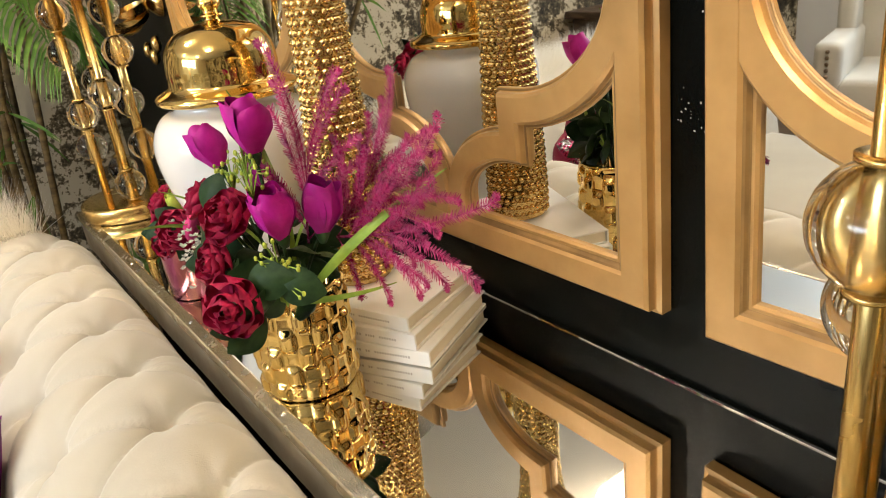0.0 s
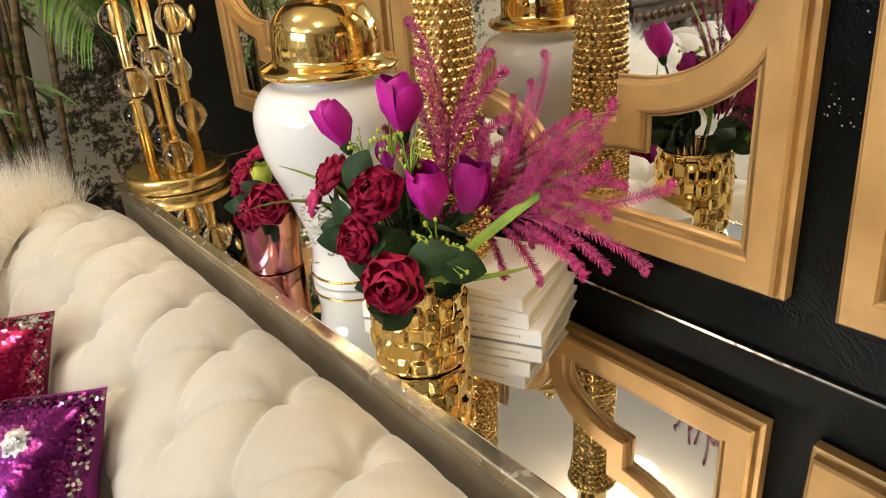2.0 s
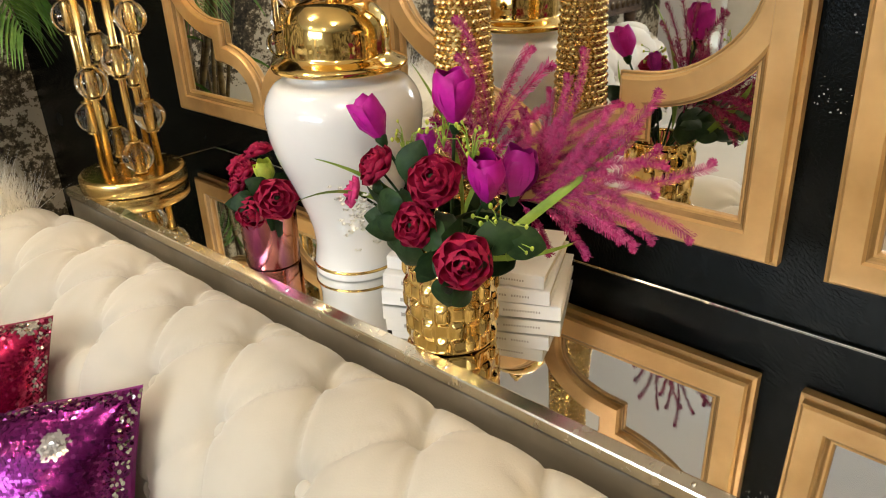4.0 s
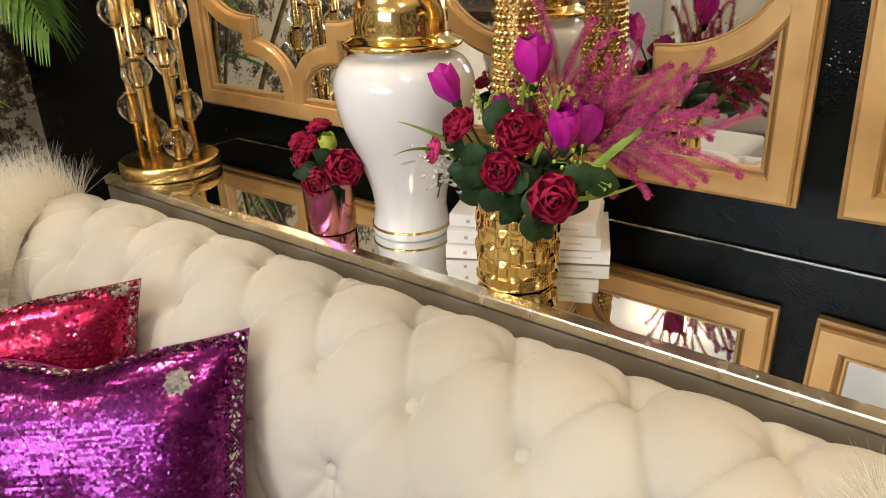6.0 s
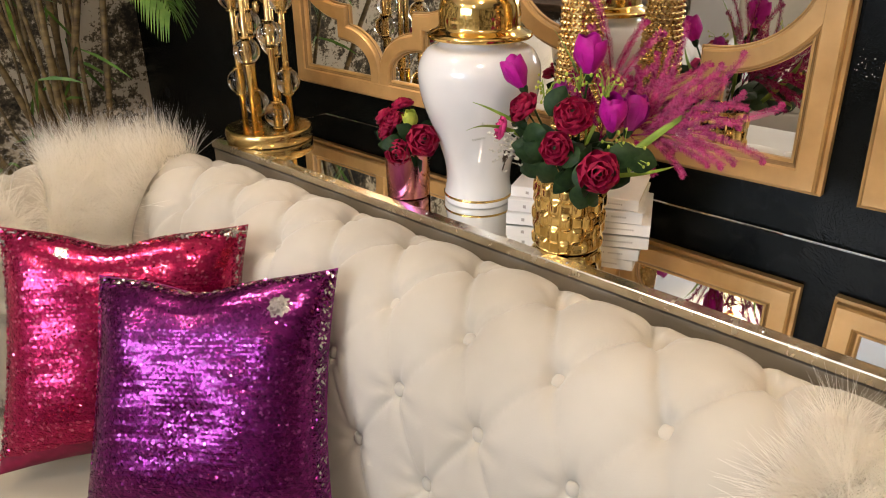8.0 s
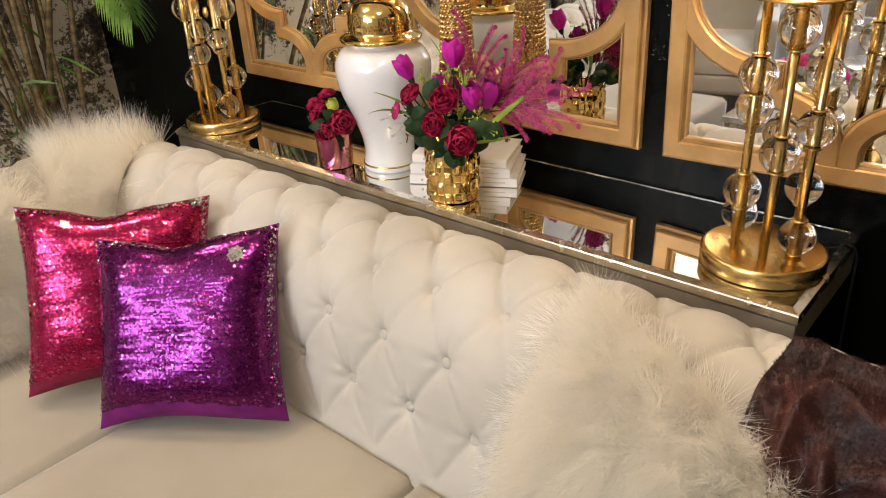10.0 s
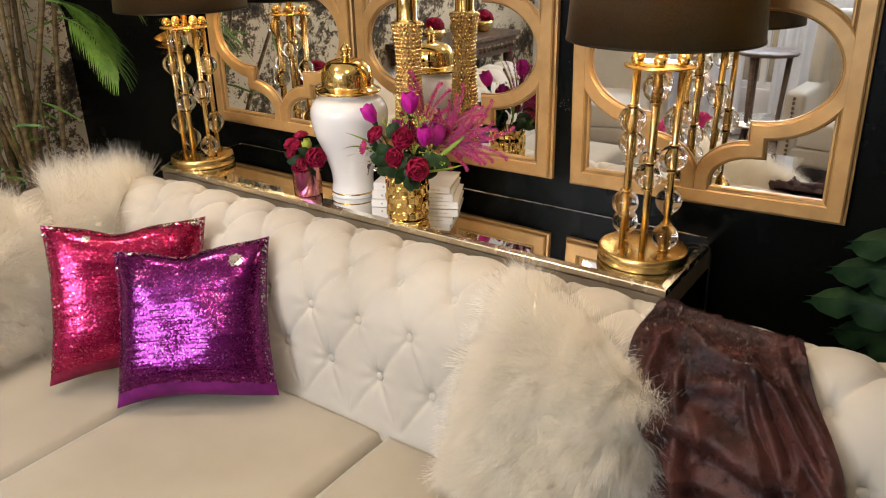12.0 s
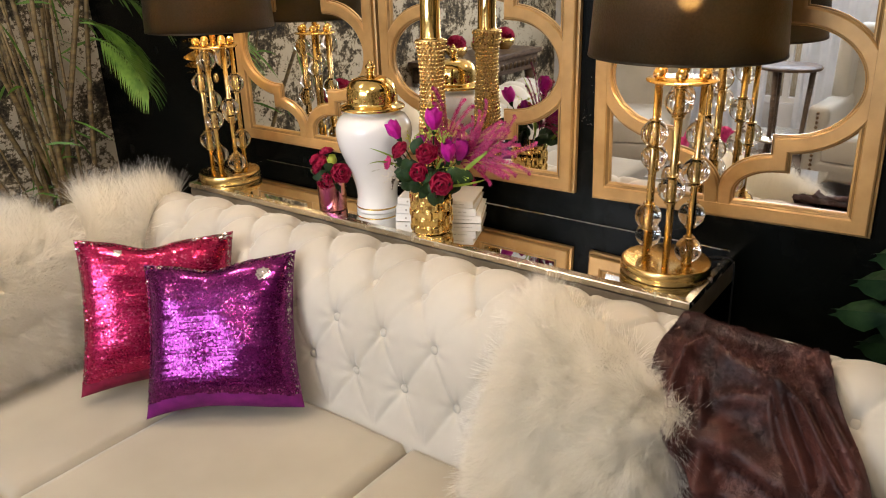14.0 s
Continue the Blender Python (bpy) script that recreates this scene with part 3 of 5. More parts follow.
painted_tree(0.95, 0.12, 0.10, 9)

# ---- lamp cord ----
cord = tagged(part("lamp_cord", tube(smooth_profile([(0.49, 0.045, TOP + 0.004), (0.52, 0.02, TOP + 0.004), (0.545, -0.015, TOP + 0.004), (0.555, -0.045, TOP - 0.01), (0.56, -0.05, TOP - 0.10), (0.60, -0.052, 0.3)], 5), 0.0024, 8), M["plastic"]), "thin black lamp cord hanging off the console end", "cord")

# ---- books ----
def book(at, turn, w, l, h, mat="cover"):
    """w: spine to fore-edge, l: along the spine; the origin lies at the spine's end, on the lower cover."""
    t = thing("book", at, "white hardback book in a neat stack on the console", "book", "stack of books", turn=(0, 0, turn))
    c = 0.0025
    bm = box(0, 0, 0, w, l, c, 0.0008)
    part("back_cover", bm, M[mat], t, smooth=False)
    part("front_cover", box(0, 0, h - c, w, l, h, 0.0008), M[mat], t, smooth=False)
    part("spine", box(-0.002, 0, 0.0005, 0.0018, l, h - 0.0005, 0.0015), M[mat], t, smooth=False)
    part("page_block", box(0.002, 0.004, c, w - 0.005, l - 0.004, h - c), M["paper"], t, "cream page block", smooth=False)
    bm = bmesh.new()
    y = 0.03
    while y < l * 0.62:
        s = rng.uniform(0.006, 0.016)
        box(-0.0022, y, h * 0.42, -0.0019, y + 0.0022, h * 0.56, bm=bm)
        y += 0.0040 if s < 0.0145 else 0.010
    box(-0.0022, l - 0.036, h * 0.36, -0.0019, l - 0.030, h * 0.62, bm=bm)
    part("spine_print", bm, M["ink"], t, "grey lettering too small to read", smooth=False, kind="stuff")
    return t


book((0.430, 0.690, TOP + 0.001), 27.5, 0.180, 0.272, 0.024)
book((0.420, 0.703, TOP + 0.0255), 25, 0.178, 0.255, 0.024)
book((0.418, 0.712, TOP + 0.050), 21.5, 0.163, 0.245, 0.022)


# ---- beaded gold candle column ----
col = thing("candle_column", (0.448, 0.880, TOP + 0.0735), "tall gold beaded column vase with flared polished neck on the books", "vase")
CP = smooth_profile([(0.045, 0.0), (0.046, 0.05), (0.043, 0.16), (0.036, 0.30), (0.035, 0.38), (0.040, 0.44), (0.047, 0.475)], 8)
part("core", lathe([(0, 0)] + CP + [(0.030, 0.480)], 40), M["bead_gold"], col)
part("neck", lathe([(0.034, 0.478), (0.031, 0.484), (0.030, 0.66), (0.034, 0.70), (0.034, 0.71), (0.0, 0.71)], 48), M["gold"], col, "polished gold neck")
verts, faces = [], []
rows = 39
for i in range(rows):
    z = 0.008 + i * 0.0121
    k = min(range(len(CP)), key=lambda q: abs(CP[q][1] - z))
    r = CP[k][0]
    n = int(2 * math.pi * r / 0.0112)
    for j in range(n):
        a = 2 * math.pi * (j + 0.5 * (i % 2)) / n + i * 0.02
        o = Vector((r * math.cos(a), r * math.sin(a), z))
        nx, tx = Vector((math.cos(a), math.sin(a), 0)), Vector((-math.sin(a), math.cos(a), 0))
        s = len(verts)
        b = 0.0058
        for lev, (rr, hh) in enumerate(((1.0, 0.0), (0.78, 0.62))):
            for m in range(6):
                q = m * math.pi / 3 + lev * 0.5
                verts.append(o + b * (rr * math.cos(q) * tx + rr * math.sin(q) * Vector((0, 0, 1)) + hh * nx))
        verts.append(o + b * nx)
        for m in range(6):
            m2 = (m + 1) % 6
            faces.append([s + m, s + m2, s + 6 + m2, s + 6 + m])
            faces.append([s + 6 + m, s + 6 + m2, s + 12])
raw("beads", verts, faces, M["bead_gold"], col, "rows of small gold beads", kind="stuff")


# ---- flowers ----
def petal(bm, m, w, l, cup, curl, mat_index=0, nu=5, nv=6, ruffle=0.0, blunt=1.0):
    """A cupped petal that grows along +z from the origin, bulging to +x."""
    grid = []
    for j in range(nv + 1):
        v = j / nv
        tip = 1.0 if v < 0.55 else math.sqrt(max(0.0, 1 - ((v - 0.55) / 0.46) ** 2)) ** blunt
        half = w * min(1.0, 0.30 + 1.5 * v) * (0.25 + 0.75 * tip)
        row = []
        for i in range(nu + 1):
            u = 2 * i / nu - 1
            x = cup * math.sin(math.pi * v * 0.8) - cup * 0.9 * u * u * (0.3 + 0.7 * v) + curl * v ** 3 + ruffle * math.sin(u * 5 + v * 4) * v
            z = l * v - l * 0.27 * blunt * u * u * v ** 3
            row.append(bm.verts.new(m @ Vector((x, u * half, z))))
        grid.append(row)
    for a, b in zip(grid, grid[1:]):
        for i in range(nu):
            f = bm.faces.new((a[i], a[i + 1], b[i + 1], b[i]))
            f.material_index = mat_index


def petal_mesh(name, mat, *shape, **more):
    bm = bmesh.new()
    petal(bm, Matrix.Identity(4), *shape, **more)
    me = bpy.data.meshes.new(name)
    bm.to_mesh(me)
    bm.free()
    finish(me, mat)
    return me


ROSE_RINGS = ((3, 0.003, 0.011, 0.026, 2, 0.005, 0.000), (4, 0.007, 0.016, 0.028, 8, 0.008, 0.001), (4, 0.011, 0.021, 0.030, 20, 0.011, 0.004), (5, 0.014, 0.026, 0.032, 32, 0.015, 0.006), (6, 0.015, 0.029, 0.033, 52, 0.016, 0.008))
TULIP_RINGS = ((3, 0.003, 0.014, 0.050, 0, 0.010, -0.001), (3, 0.0065, 0.018, 0.058, 0, 0.012, 0.004), (3, 0.009, 0.020, 0.055, 0, 0.012, 0.007))


def bloom_kit(mat, rings, **more):
    """A calyx and the ringed petals of one kind of flower."""
    meshes = [petal_mesh("petal", mat, w, l, cup, curl, **more) for n, rad, w, l, lean, cup, curl in rings]
    bm = lathe([(0, -0.016), (0.004, -0.014), (0.008, -0.004), (0.006, 0.004), (0, 0.010)], 10)
    core = bpy.data.meshes.new("calyx")
    bm.to_mesh(core)
    bm.free()
    finish(core, M["leaf"])
    return core, meshes, rings, (0.012 if len(rings) > 3 else 0.0)


def flower(parent, name, kit, at, aim, size, spin, label=""):
    core, meshes, rings, sink = kit
    head = set_out(parent, name, core, at, aim, size, spin, label)
    for k, (n, rad, w, l, lean, cup, curl) in enumerate(rings):
        for i in range(n):
            ang = 360 * i / n + k * 37 + rng.uniform(-12, 12)
            m = pose(0, 0, -sink, 0, 0, ang) @ pose(rad * 0.55, 0, -0.002 * k, 0, lean + rng.uniform(-5, 5), 0) @ Matrix.Diagonal((1, rng.uniform(0.92, 1.08), rng.uniform(0.94, 1.06), 1))
            linked("petal", meshes[k], head, at=m)
    return head


def leaf_mesh(name, mat, l, w, bend):
    bm = bmesh.new()
    n = 14
    rows = []
    for j in range(n + 1):
        v = j / n
        half = w * math.sin(math.pi * v ** 0.8) ** 0.85 + 0.0006
        z, x = l * v * math.cos(bend * v), l * v * math.sin(bend * v)
        rows.append([bm.verts.new((x + 0.25 * abs(u) * half - (0.15 * half if u == 0 else 0), u * half, z)) for u in (-1, -0.5, 0, 0.5, 1)])
    for a, b in zip(rows, rows[1:]):
        for i in range(4):
            bm.faces.new((a[i], a[i + 1], b[i + 1], b[i]))
    me = bpy.data.meshes.new(name)
    bm.to_mesh(me)
    bm.free()
    finish(me, mat)
    return me


ROSE = bloom_kit(M["rose"], ROSE_RINGS, ruffle=0.0007, nu=8, nv=9, blunt=0.7)
ROSE_PINK = bloom_kit(M["rose_pink"], ROSE_RINGS[:4], ruffle=0.001)
TULIP, TULIP_DARK, GREEN_BUD = [bloom_kit(M[k], TULIP_RINGS, nu=8, nv=9, blunt=0.42) for k in ("tulip", "tulip_dark", "bud")]
LEAVES = [leaf_mesh("leaf_blade", M["leaf"], 0.060, 0.021, 0.5), leaf_mesh("leaf_blade", M["leaf"], 0.052, 0.019, 1.0)]
BLADES = [leaf_mesh("grass_blade", M["grass"], 0.24, 0.0055, 0.5), leaf_mesh("grass_blade", M["grass"], 0.20, 0.0045, 0.9)]


def plume_mesh(name, length, fan, count, seed):
    """A fan of fuzzy strands off a short rib, each ending in a tight curl; it grows along +z in the y-z plane."""
    r = random.Random(seed)
    verts, faces = [], []

    def blade(o, e, f, g):
        k = len(verts)
        verts.extend((o - f, o + f, e + g, e - g))
        faces.append((k, k + 1, k + 2, k + 3))

    rib = [Vector((0.002 * math.sin(i), 0, length * 0.5 * i / 8)) for i in range(9)]
    for p, q in zip(rib, rib[1:]):
        for w in (Vector((0, 0.0016, 0)), Vector((0.0016, 0, 0))):
            blade(p, q, w, w)
    for i in range(count):
        f = 2 * i / (count - 1) - 1
        side = 1 if f >= 0 else -1
        a = fan * f * r.uniform(0.9, 1.1)
        l = length * (1.0 - 0.38 * abs(f) ** 1.4) * r.uniform(0.80, 1.05) * 0.78
        p = Vector((0, 0, length * (0.42 - 0.38 * abs(f) + r.uniform(-0.03, 0.03))))
        tilt = r.uniform(-0.22, 0.22)
        n = 34
        turn = 0.020 * side * r.uniform(0.3, 1.2)
        for k in range(n):
            u = k / n
            a += turn if u < 0.74 else 0.60 * side
            step = l / n * (1.2 if u < 0.74 else 0.42)
            d = Vector((math.sin(tilt), math.sin(a) * math.cos(tilt), math.cos(a) * math.cos(tilt)))
            q = p + d * step
            c = Vector((1, 0, 0)).cross(d).normalized()
            w = 0.0010 - 0.0005 * u
            blade(p, q, c * w, c * w)
            blade(p, q, Vector((w, 0, 0)), Vector((w, 0, 0)))
            if u > 0.10:
                reach = 0.0098 * min(1.0, 0.35 + 2.2 * u) * (1.0 if u < 0.74 else 0.42)
                for m in range(3):
                    o = p.lerp(q, m / 3)
                    for s_ in (1, -1):
                        e = o + (d * 0.75 + c * s_ + Vector((r.uniform(-0.45, 0.45), 0, 0))).normalized() * reach * r.uniform(0.75, 1.1)
                        blade(o, e, d * 0.0008, d * 0.0004)
            p = q
    me = bpy.data.meshes.new(name)
    me.from_pydata([tuple(v) for v in verts], [], faces)
    finish(me, M["feather"], False)
    return me


def set_out(parent, name, me, at, aim, size=1.0, spin=0.0, label=""):
    """Puts a shared mesh into a thing at a world place, its axis along aim."""
    m = Matrix.Translation(Vector(at) - parent.matrix_world.translation) @ frame_from(aim) @ pose(0, 0, 0, 0, 0, spin) @ Matrix.Scale(size, 4)
    return linked(name, me, parent, label, at=m)


def stem_to(parent, a, b, mat="leaf", r=0.0018):
    o = parent.matrix_world.translation
    a, b = Vector(a) - o, Vector(b) - o
    mid = a * 0.45 + b * 0.55 + Vector((0, 0, 0.015))
    pts = [a.lerp(mid, t) * (1 - t) + mid.lerp(b, t) * t for t in (0, 0.2, 0.4, 0.6, 0.8, 1)]
    part("stem", tube(pts, r, 5), M[mat], parent)


# woven gold vase
VX, VY = 0.307, 0.790
vase = thing("vase", (VX, VY, TOP + 0.001), "gold glazed vase with hammered basket-weave relief", "vase")


def weave(a, z, r):
    k = a / (2 * math.pi) * 18
    column = math.floor(k)
    across = abs(math.sin(math.pi * (k - column)))
    wave = math.sin(z / 0.0125 * math.pi * 0.5 + (column % 2) * math.pi)
    edge = min(1.0, z / 0.008) * min(1.0, max(0.0, (0.142 - z) / 0.006))
    return r + edge * (0.0042 * max(-0.7, min(0.7, 1.4 * wave)) * across ** 0.5 - 0.0026 * (1 - across) ** 2)


prof = [(0.0, 0.0), (0.058, 0.0), (0.061, 0.003)] + [(0.062 + 0.002 * math.sin(i / 46 * math.pi), 0.006 + 0.134 * i / 46) for i in range(47)] + [(0.061, 0.142), (0.057, 0.142), (0.056, 0.05), (0.0, 0.05)]
part("body", lathe(prof, 180, weave), M["gold"], vase)
part("rim", lathe([(0.0565, 0.141), (0.061, 0.141), (0.0615, 0.144), (0.0575, 0.145), (0.0565, 0.141)], 64), M["gold"], vase)

bouquet = thing("flower_arrangement", (VX, VY, TOP + 0.06), "bouquet of wine roses, magenta tulips and glittered pink plumes", "flowers")
bpy.context.view_layer.update()
ROOT = Vector((VX, VY, TOP + 0.10))
HEAD = Vector((VX + 0.02, VY, TOP + 0.19))


def bloom(parent, name, me, at, root, centre, size=1.0, label="", lift=0.3, stalk=True):
    aim = Vector(at) - centre + Vector((-0.02, -0.01, lift * 0.1))
    flower(parent, name, me, at, aim, size * 0.84, rng.uniform(0, 360), label)
    if stalk:
        stem_to(parent, root, Vector(at) - aim.normalized() * 0.012)


for k, at in enumerate(((0.184, 0.658, 1.057), (0.224, 0.738, 1.129), (0.233, 0.852, 1.123), (0.203, 0.754, 1.072))):
    bloom(bouquet, "rose", ROSE, at, ROOT, HEAD, (0.95, 0.92, 0.82, 0.80)[k])
bloom(bouquet, "rose", ROSE_PINK, (0.232, 0.895, 1.074), ROOT, HEAD, 0.72, "bright pink half-open rose")
for at, m, s, up in (((0.280, 0.750, 1.182), 0, 1.0, (0.0, 0.0, 1)), ((0.282, 0.885, 1.140), 0, 0.95, (-0.20, 0.45, 0.9)), ((0.270, 0.694, 1.100), 0, 0.95, (-0.2, -0.15, 1)), ((0.316, 0.690, 1.092), 1, 0.95, (0.05, -0.2, 1)), ((0.30, 0.815, 1.12), 1, 0.6, (0, 0.1, 1))):
    flower(bouquet, "tulip", (TULIP, TULIP_DARK)[m], at, up, s * 1.12, rng.uniform(0, 360), "magenta tulip bud" if m == 0 else "dark plum tulip bud")
    stem_to(bouquet, ROOT, at, "leaf", 0.0022)
for k in range(34):
    a, e = rng.uniform(0, 2 * math.pi), rng.uniform(-0.25, 0.75)
    d = Vector((math.cos(a) * math.cos(e) * 0.9, math.sin(a) * math.cos(e) * 1.15, math.sin(e)))
    p = Vector((VX - 0.02, VY, TOP + 0.165)) + d * rng.uniform(0.035, 0.070)
    set_out(bouquet, "leaf", LEAVES[k % 2], p, d + Vector((0, 0, rng.uniform(-0.5, 0.3))), rng.uniform(0.8, 1.15), rng.uniform(-60, 60) + 180)
for at in ((0.20, 0.655, 1.01), (0.19, 0.66, 1.02), (0.215, 0.63, 1.05), (0.235, 0.70, 1.05), (0.22, 0.80, 1.05), (0.25, 0.65, 1.07)):
    set_out(bouquet, "leaf", LEAVES[0], Vector(at).lerp(HEAD, 0.25), Vector(at) - HEAD + Vector((0, 0, rng.uniform(-0.03, 0.05))), 1.0, rng.uniform(150, 210))
for at, aim, s, k, sp in (((VX - 0.01, VY - 0.06, TOP + 0.14), (0.05, -0.6, 0.62), 1.0, 0, 0), ((VX, VY - 0.02, TOP + 0.16), (0.05, -0.22, 1), 0.95, 0, 90), ((VX, VY - 0.02, TOP + 0.16), (-0.05, -0.1, 1), 0.85, 1, 20),
                          ((VX - 0.05, VY - 0.06, TOP + 0.16), (-0.05, -0.35, 0.05), 0.75, 1, 0), ((VX - 0.01, VY + 0.03, TOP + 0.15), (-0.1, 0.8, 0.75), 0.95, 1, 0), ((VX, VY + 0.02, TOP + 0.15), (0, 0.75, 0.6), 0.8, 0, 0)):
    set_out(bouquet, "grass_blade", BLADES[k], at, aim, s, sp, "long lime green blade")
for n_, c in enumerate(((0.245, 0.655, 1.088), (0.25, 0.70, 1.175), (0.275, 0.83, 1.15), (0.24, 0.64, 1.075), (0.27, 0.76, 1.18))):
    bm = bmesh.new()
    tw = bmesh.new()
    for i in range(14):
        p = Vector((rng.gauss(0, 0.012), rng.gauss(0, 0.016), rng.gauss(0, 0.012)))
        ball(rng.uniform(0.0016, 0.0027), p, 8, 6, bm, 1.4)
        tube([(0, 0, -0.03), p * 0.5, p], 0.0007, 4, tw, False)
    off = Matrix.Translation(Vector(c) - bouquet.matrix_world.translation)
    spray = part("berry_sprig", tw, M["grass"], bouquet, at=off)
    part("bud", bm, M["bud"], spray, "tiny lime buds", kind="stuff")
bm = bmesh.new()
for i in range(60):
    p = Vector((rng.gauss(0, 0.010), rng.gauss(0, 0.022), rng.gauss(0, 0.016)))
    for q in range(4):
        petal(bm, Matrix.Translation(p) @ pose(0, 0, 0, rng.uniform(-40, 40), 50, 90 * q), 0.0024, 0.006, 0.001, 0, nu=2, nv=2)
part("white_blossom", bm, M["whiteflower"], bouquet, "sprig of tiny white blossoms", at=Matrix.Translation(Vector((0.225, 0.875, 1.045)) - bouquet.matrix_world.translation))
BROAD = leaf_mesh("leaf_blade", M["leaf"], 0.054, 0.020, 0.45)
for at, aim in (((0.212, 0.715, 1.055), (0.0, 0.06, 0.02)), ((0.205, 0.705, 1.060), (-0.02, -0.03, -0.035)), ((0.212, 0.665, 1.075), (0.02, -0.05, 0.01)), ((0.195, 0.69, 1.03), (-0.01, 0.0, -0.06)), ((0.235, 0.645, 1.075), (0.02, -0.05, -0.01)),
                ((0.225, 0.79, 1.09), (-0.02, 0.04, -0.02)), ((0.225, 0.785, 1.115), (0.0, -0.02, 0.04)), ((0.22, 0.77, 1.04), (-0.01, 0.02, -0.05)), ((0.24, 0.84, 1.09), (0.0, 0.04, -0.02))):
    zv = Vector(aim).normalized()
    yv = zv.cross(Vector((-0.78, -0.55, 0.30))).normalized()
    m = Matrix((yv.cross(zv), yv, zv)).transposed().to_4x4()
    m.translation = Vector(at) - bouquet.matrix_world.translation
    linked("leaf", BROAD, bouquet, at=m @ pose(0, 0, 0, 0, 0, 180))
PL = [plume_mesh("plume_strands", 0.22, 0.62, 10, 1), plume_mesh("plume_strands", 0.235, 0.72, 12, 2)]
for at, aim, k, s in (((0.32, 0.745, 1.06), (0.03, -0.01, 0.21), 0, 1.0), ((0.35, 0.715, 1.08), (0.08, -0.10, 0.16), 0, 0.82), ((0.335, 0.700, 1.075), (0.045, -0.22, 0.050), 1, 0.90), ((0.345, 0.700, 1.09), (0.05, -0.20, 0.10), 0, 0.88)):
    zv = Vector(aim).normalized()
    yv = zv.cross(Vector((-0.78, -0.55, 0.30))).normalized()
    m = Matrix((yv.cross(zv), yv, zv)).transposed().to_4x4()
    m.translation = Vector(at) - bouquet.matrix_world.translation
    linked("plume", PL[k], bouquet, "glittered pink artificial plume", at=m @ Matrix.Scale(s, 4))

# small pot of roses
PX, PY = 0.296, 1.196
pot = thing("flower_pot", (PX, PY, TOP + 0.001), "small iridescent copper-magenta metal pot", "pot")
part("body", lathe([(0, 0), (0.044, 0), (0.046, 0.002), (0.049, 0.10), (0.0495, 0.102), (0.0475, 0.102), (0.045, 0.06), (0, 0.06)], 56), M["pot"], pot, smooth="auto")
posy = thing("rose_posy", (PX, PY, TOP + 0.065), "posy of wine-red roses with dark leaves in a small pot", "flowers")
bpy.context.view_layer.update()
C2 = Vector((PX + 0.01, PY + 0.005, TOP + 0.125))
for k, at in enumerate(((0.262, 1.112, 1.005), (0.252, 1.180, 0.962), (0.272, 1.240, 1.004), (0.300, 1.275, 1.022), (0.320, 1.235, 1.052), (0.27, 1.215, 1.03))):
    bloom(posy, "rose", ROSE, at, Vector((PX, PY, TOP + 0.07)), C2, (0.95, 0.9, 0.75, 0.7, 0.75, 0.7)[k])
flower(posy, "rose_bud", GREEN_BUD, (0.297, 1.185, 1.005), (-0.2, -0.1, 1), 0.75, 0, "green closed bud")
for k in range(22):
    a, e = rng.uniform(0, 2 * math.pi), rng.uniform(-0.4, 0.7)
    d = Vector((math.cos(a) * math.cos(e), math.sin(a) * math.cos(e), math.sin(e)))
    set_out(posy, "leaf", LEAVES[k % 2], C2 + d * 0.03 - Vector((0, 0, 0.012)), d, rng.uniform(0.7, 1.0), rng.uniform(130, 230))


# ---- tufted sofa ----
SOFA_PROFILE = smooth_profile([(-0.140, 0.36), (-0.128, 0.44), (-0.106, 0.56), (-0.080, 0.698), (-0.048, 0.765), (0.000, 0.812), (0.048, 0.839), (0.098, 0.850), (0.148, 0.845), (0.190, 0.822), (0.215, 0.782), (0.222, 0.70), (0.215, 0.30), (0.21, 0.10)], 6)
CORNER_Y, CORNER_R, BACK_Y0, SIDE_X1 = 1.70, 0.17, -1.35, -1.75


def back_path():
    """Points and outward normals along the back: straight behind the seats, round the corner, along the side."""
    out = []
    y = BACK_Y0
    while y < CORNER_Y:
        out.append(((0.0, y), (1.0, 0.0), y))
        y += 0.0046
    s = CORNER_Y
    n = 60
    for i in range(n):
        a = math.pi / 2 * i / n
        out.append(((-CORNER_R + CORNER_R * math.cos(a), CORNER_Y + CORNER_R * math.sin(a)), (math.cos(a), math.sin(a)), s + CORNER_R * a))
    s += CORNER_R * math.pi / 2
    x = -CORNER_R
    while x > SIDE_X1:
        out.append(((x, CORNER_Y + CORNER_R), (0.0, 1.0), s + (-CORNER_R - x)))
        x -= 0.010
    return out


def dense(profile, step):
    out = [Vector(profile[0])]
    for a, b in zip(profile, profile[1:]):
        n = max(1, int((Vector(b) - Vector(a)).length / step))
        out += [Vector(a).lerp(Vector(b), (i + 1) / n) for i in range(n)]
    return out


sofa = thing("sofa", (0, 0, 0), "cream velvet corner sofa with deep diamond-tufted back", "sofa")
TW, TH = 0.172, 0.272
prof = dense(SOFA_PROFILE, 0.0062)
arc = [0.0]
for a, b in zip(prof, prof[1:]):
    arc.append(arc[-1] + (b - a).length)
s_a = min(range(len(prof)), key=lambda i: (prof[i] - Vector((0.0, 0.812))).length)
S0 = arc[s_a]
Y0 = 0.593


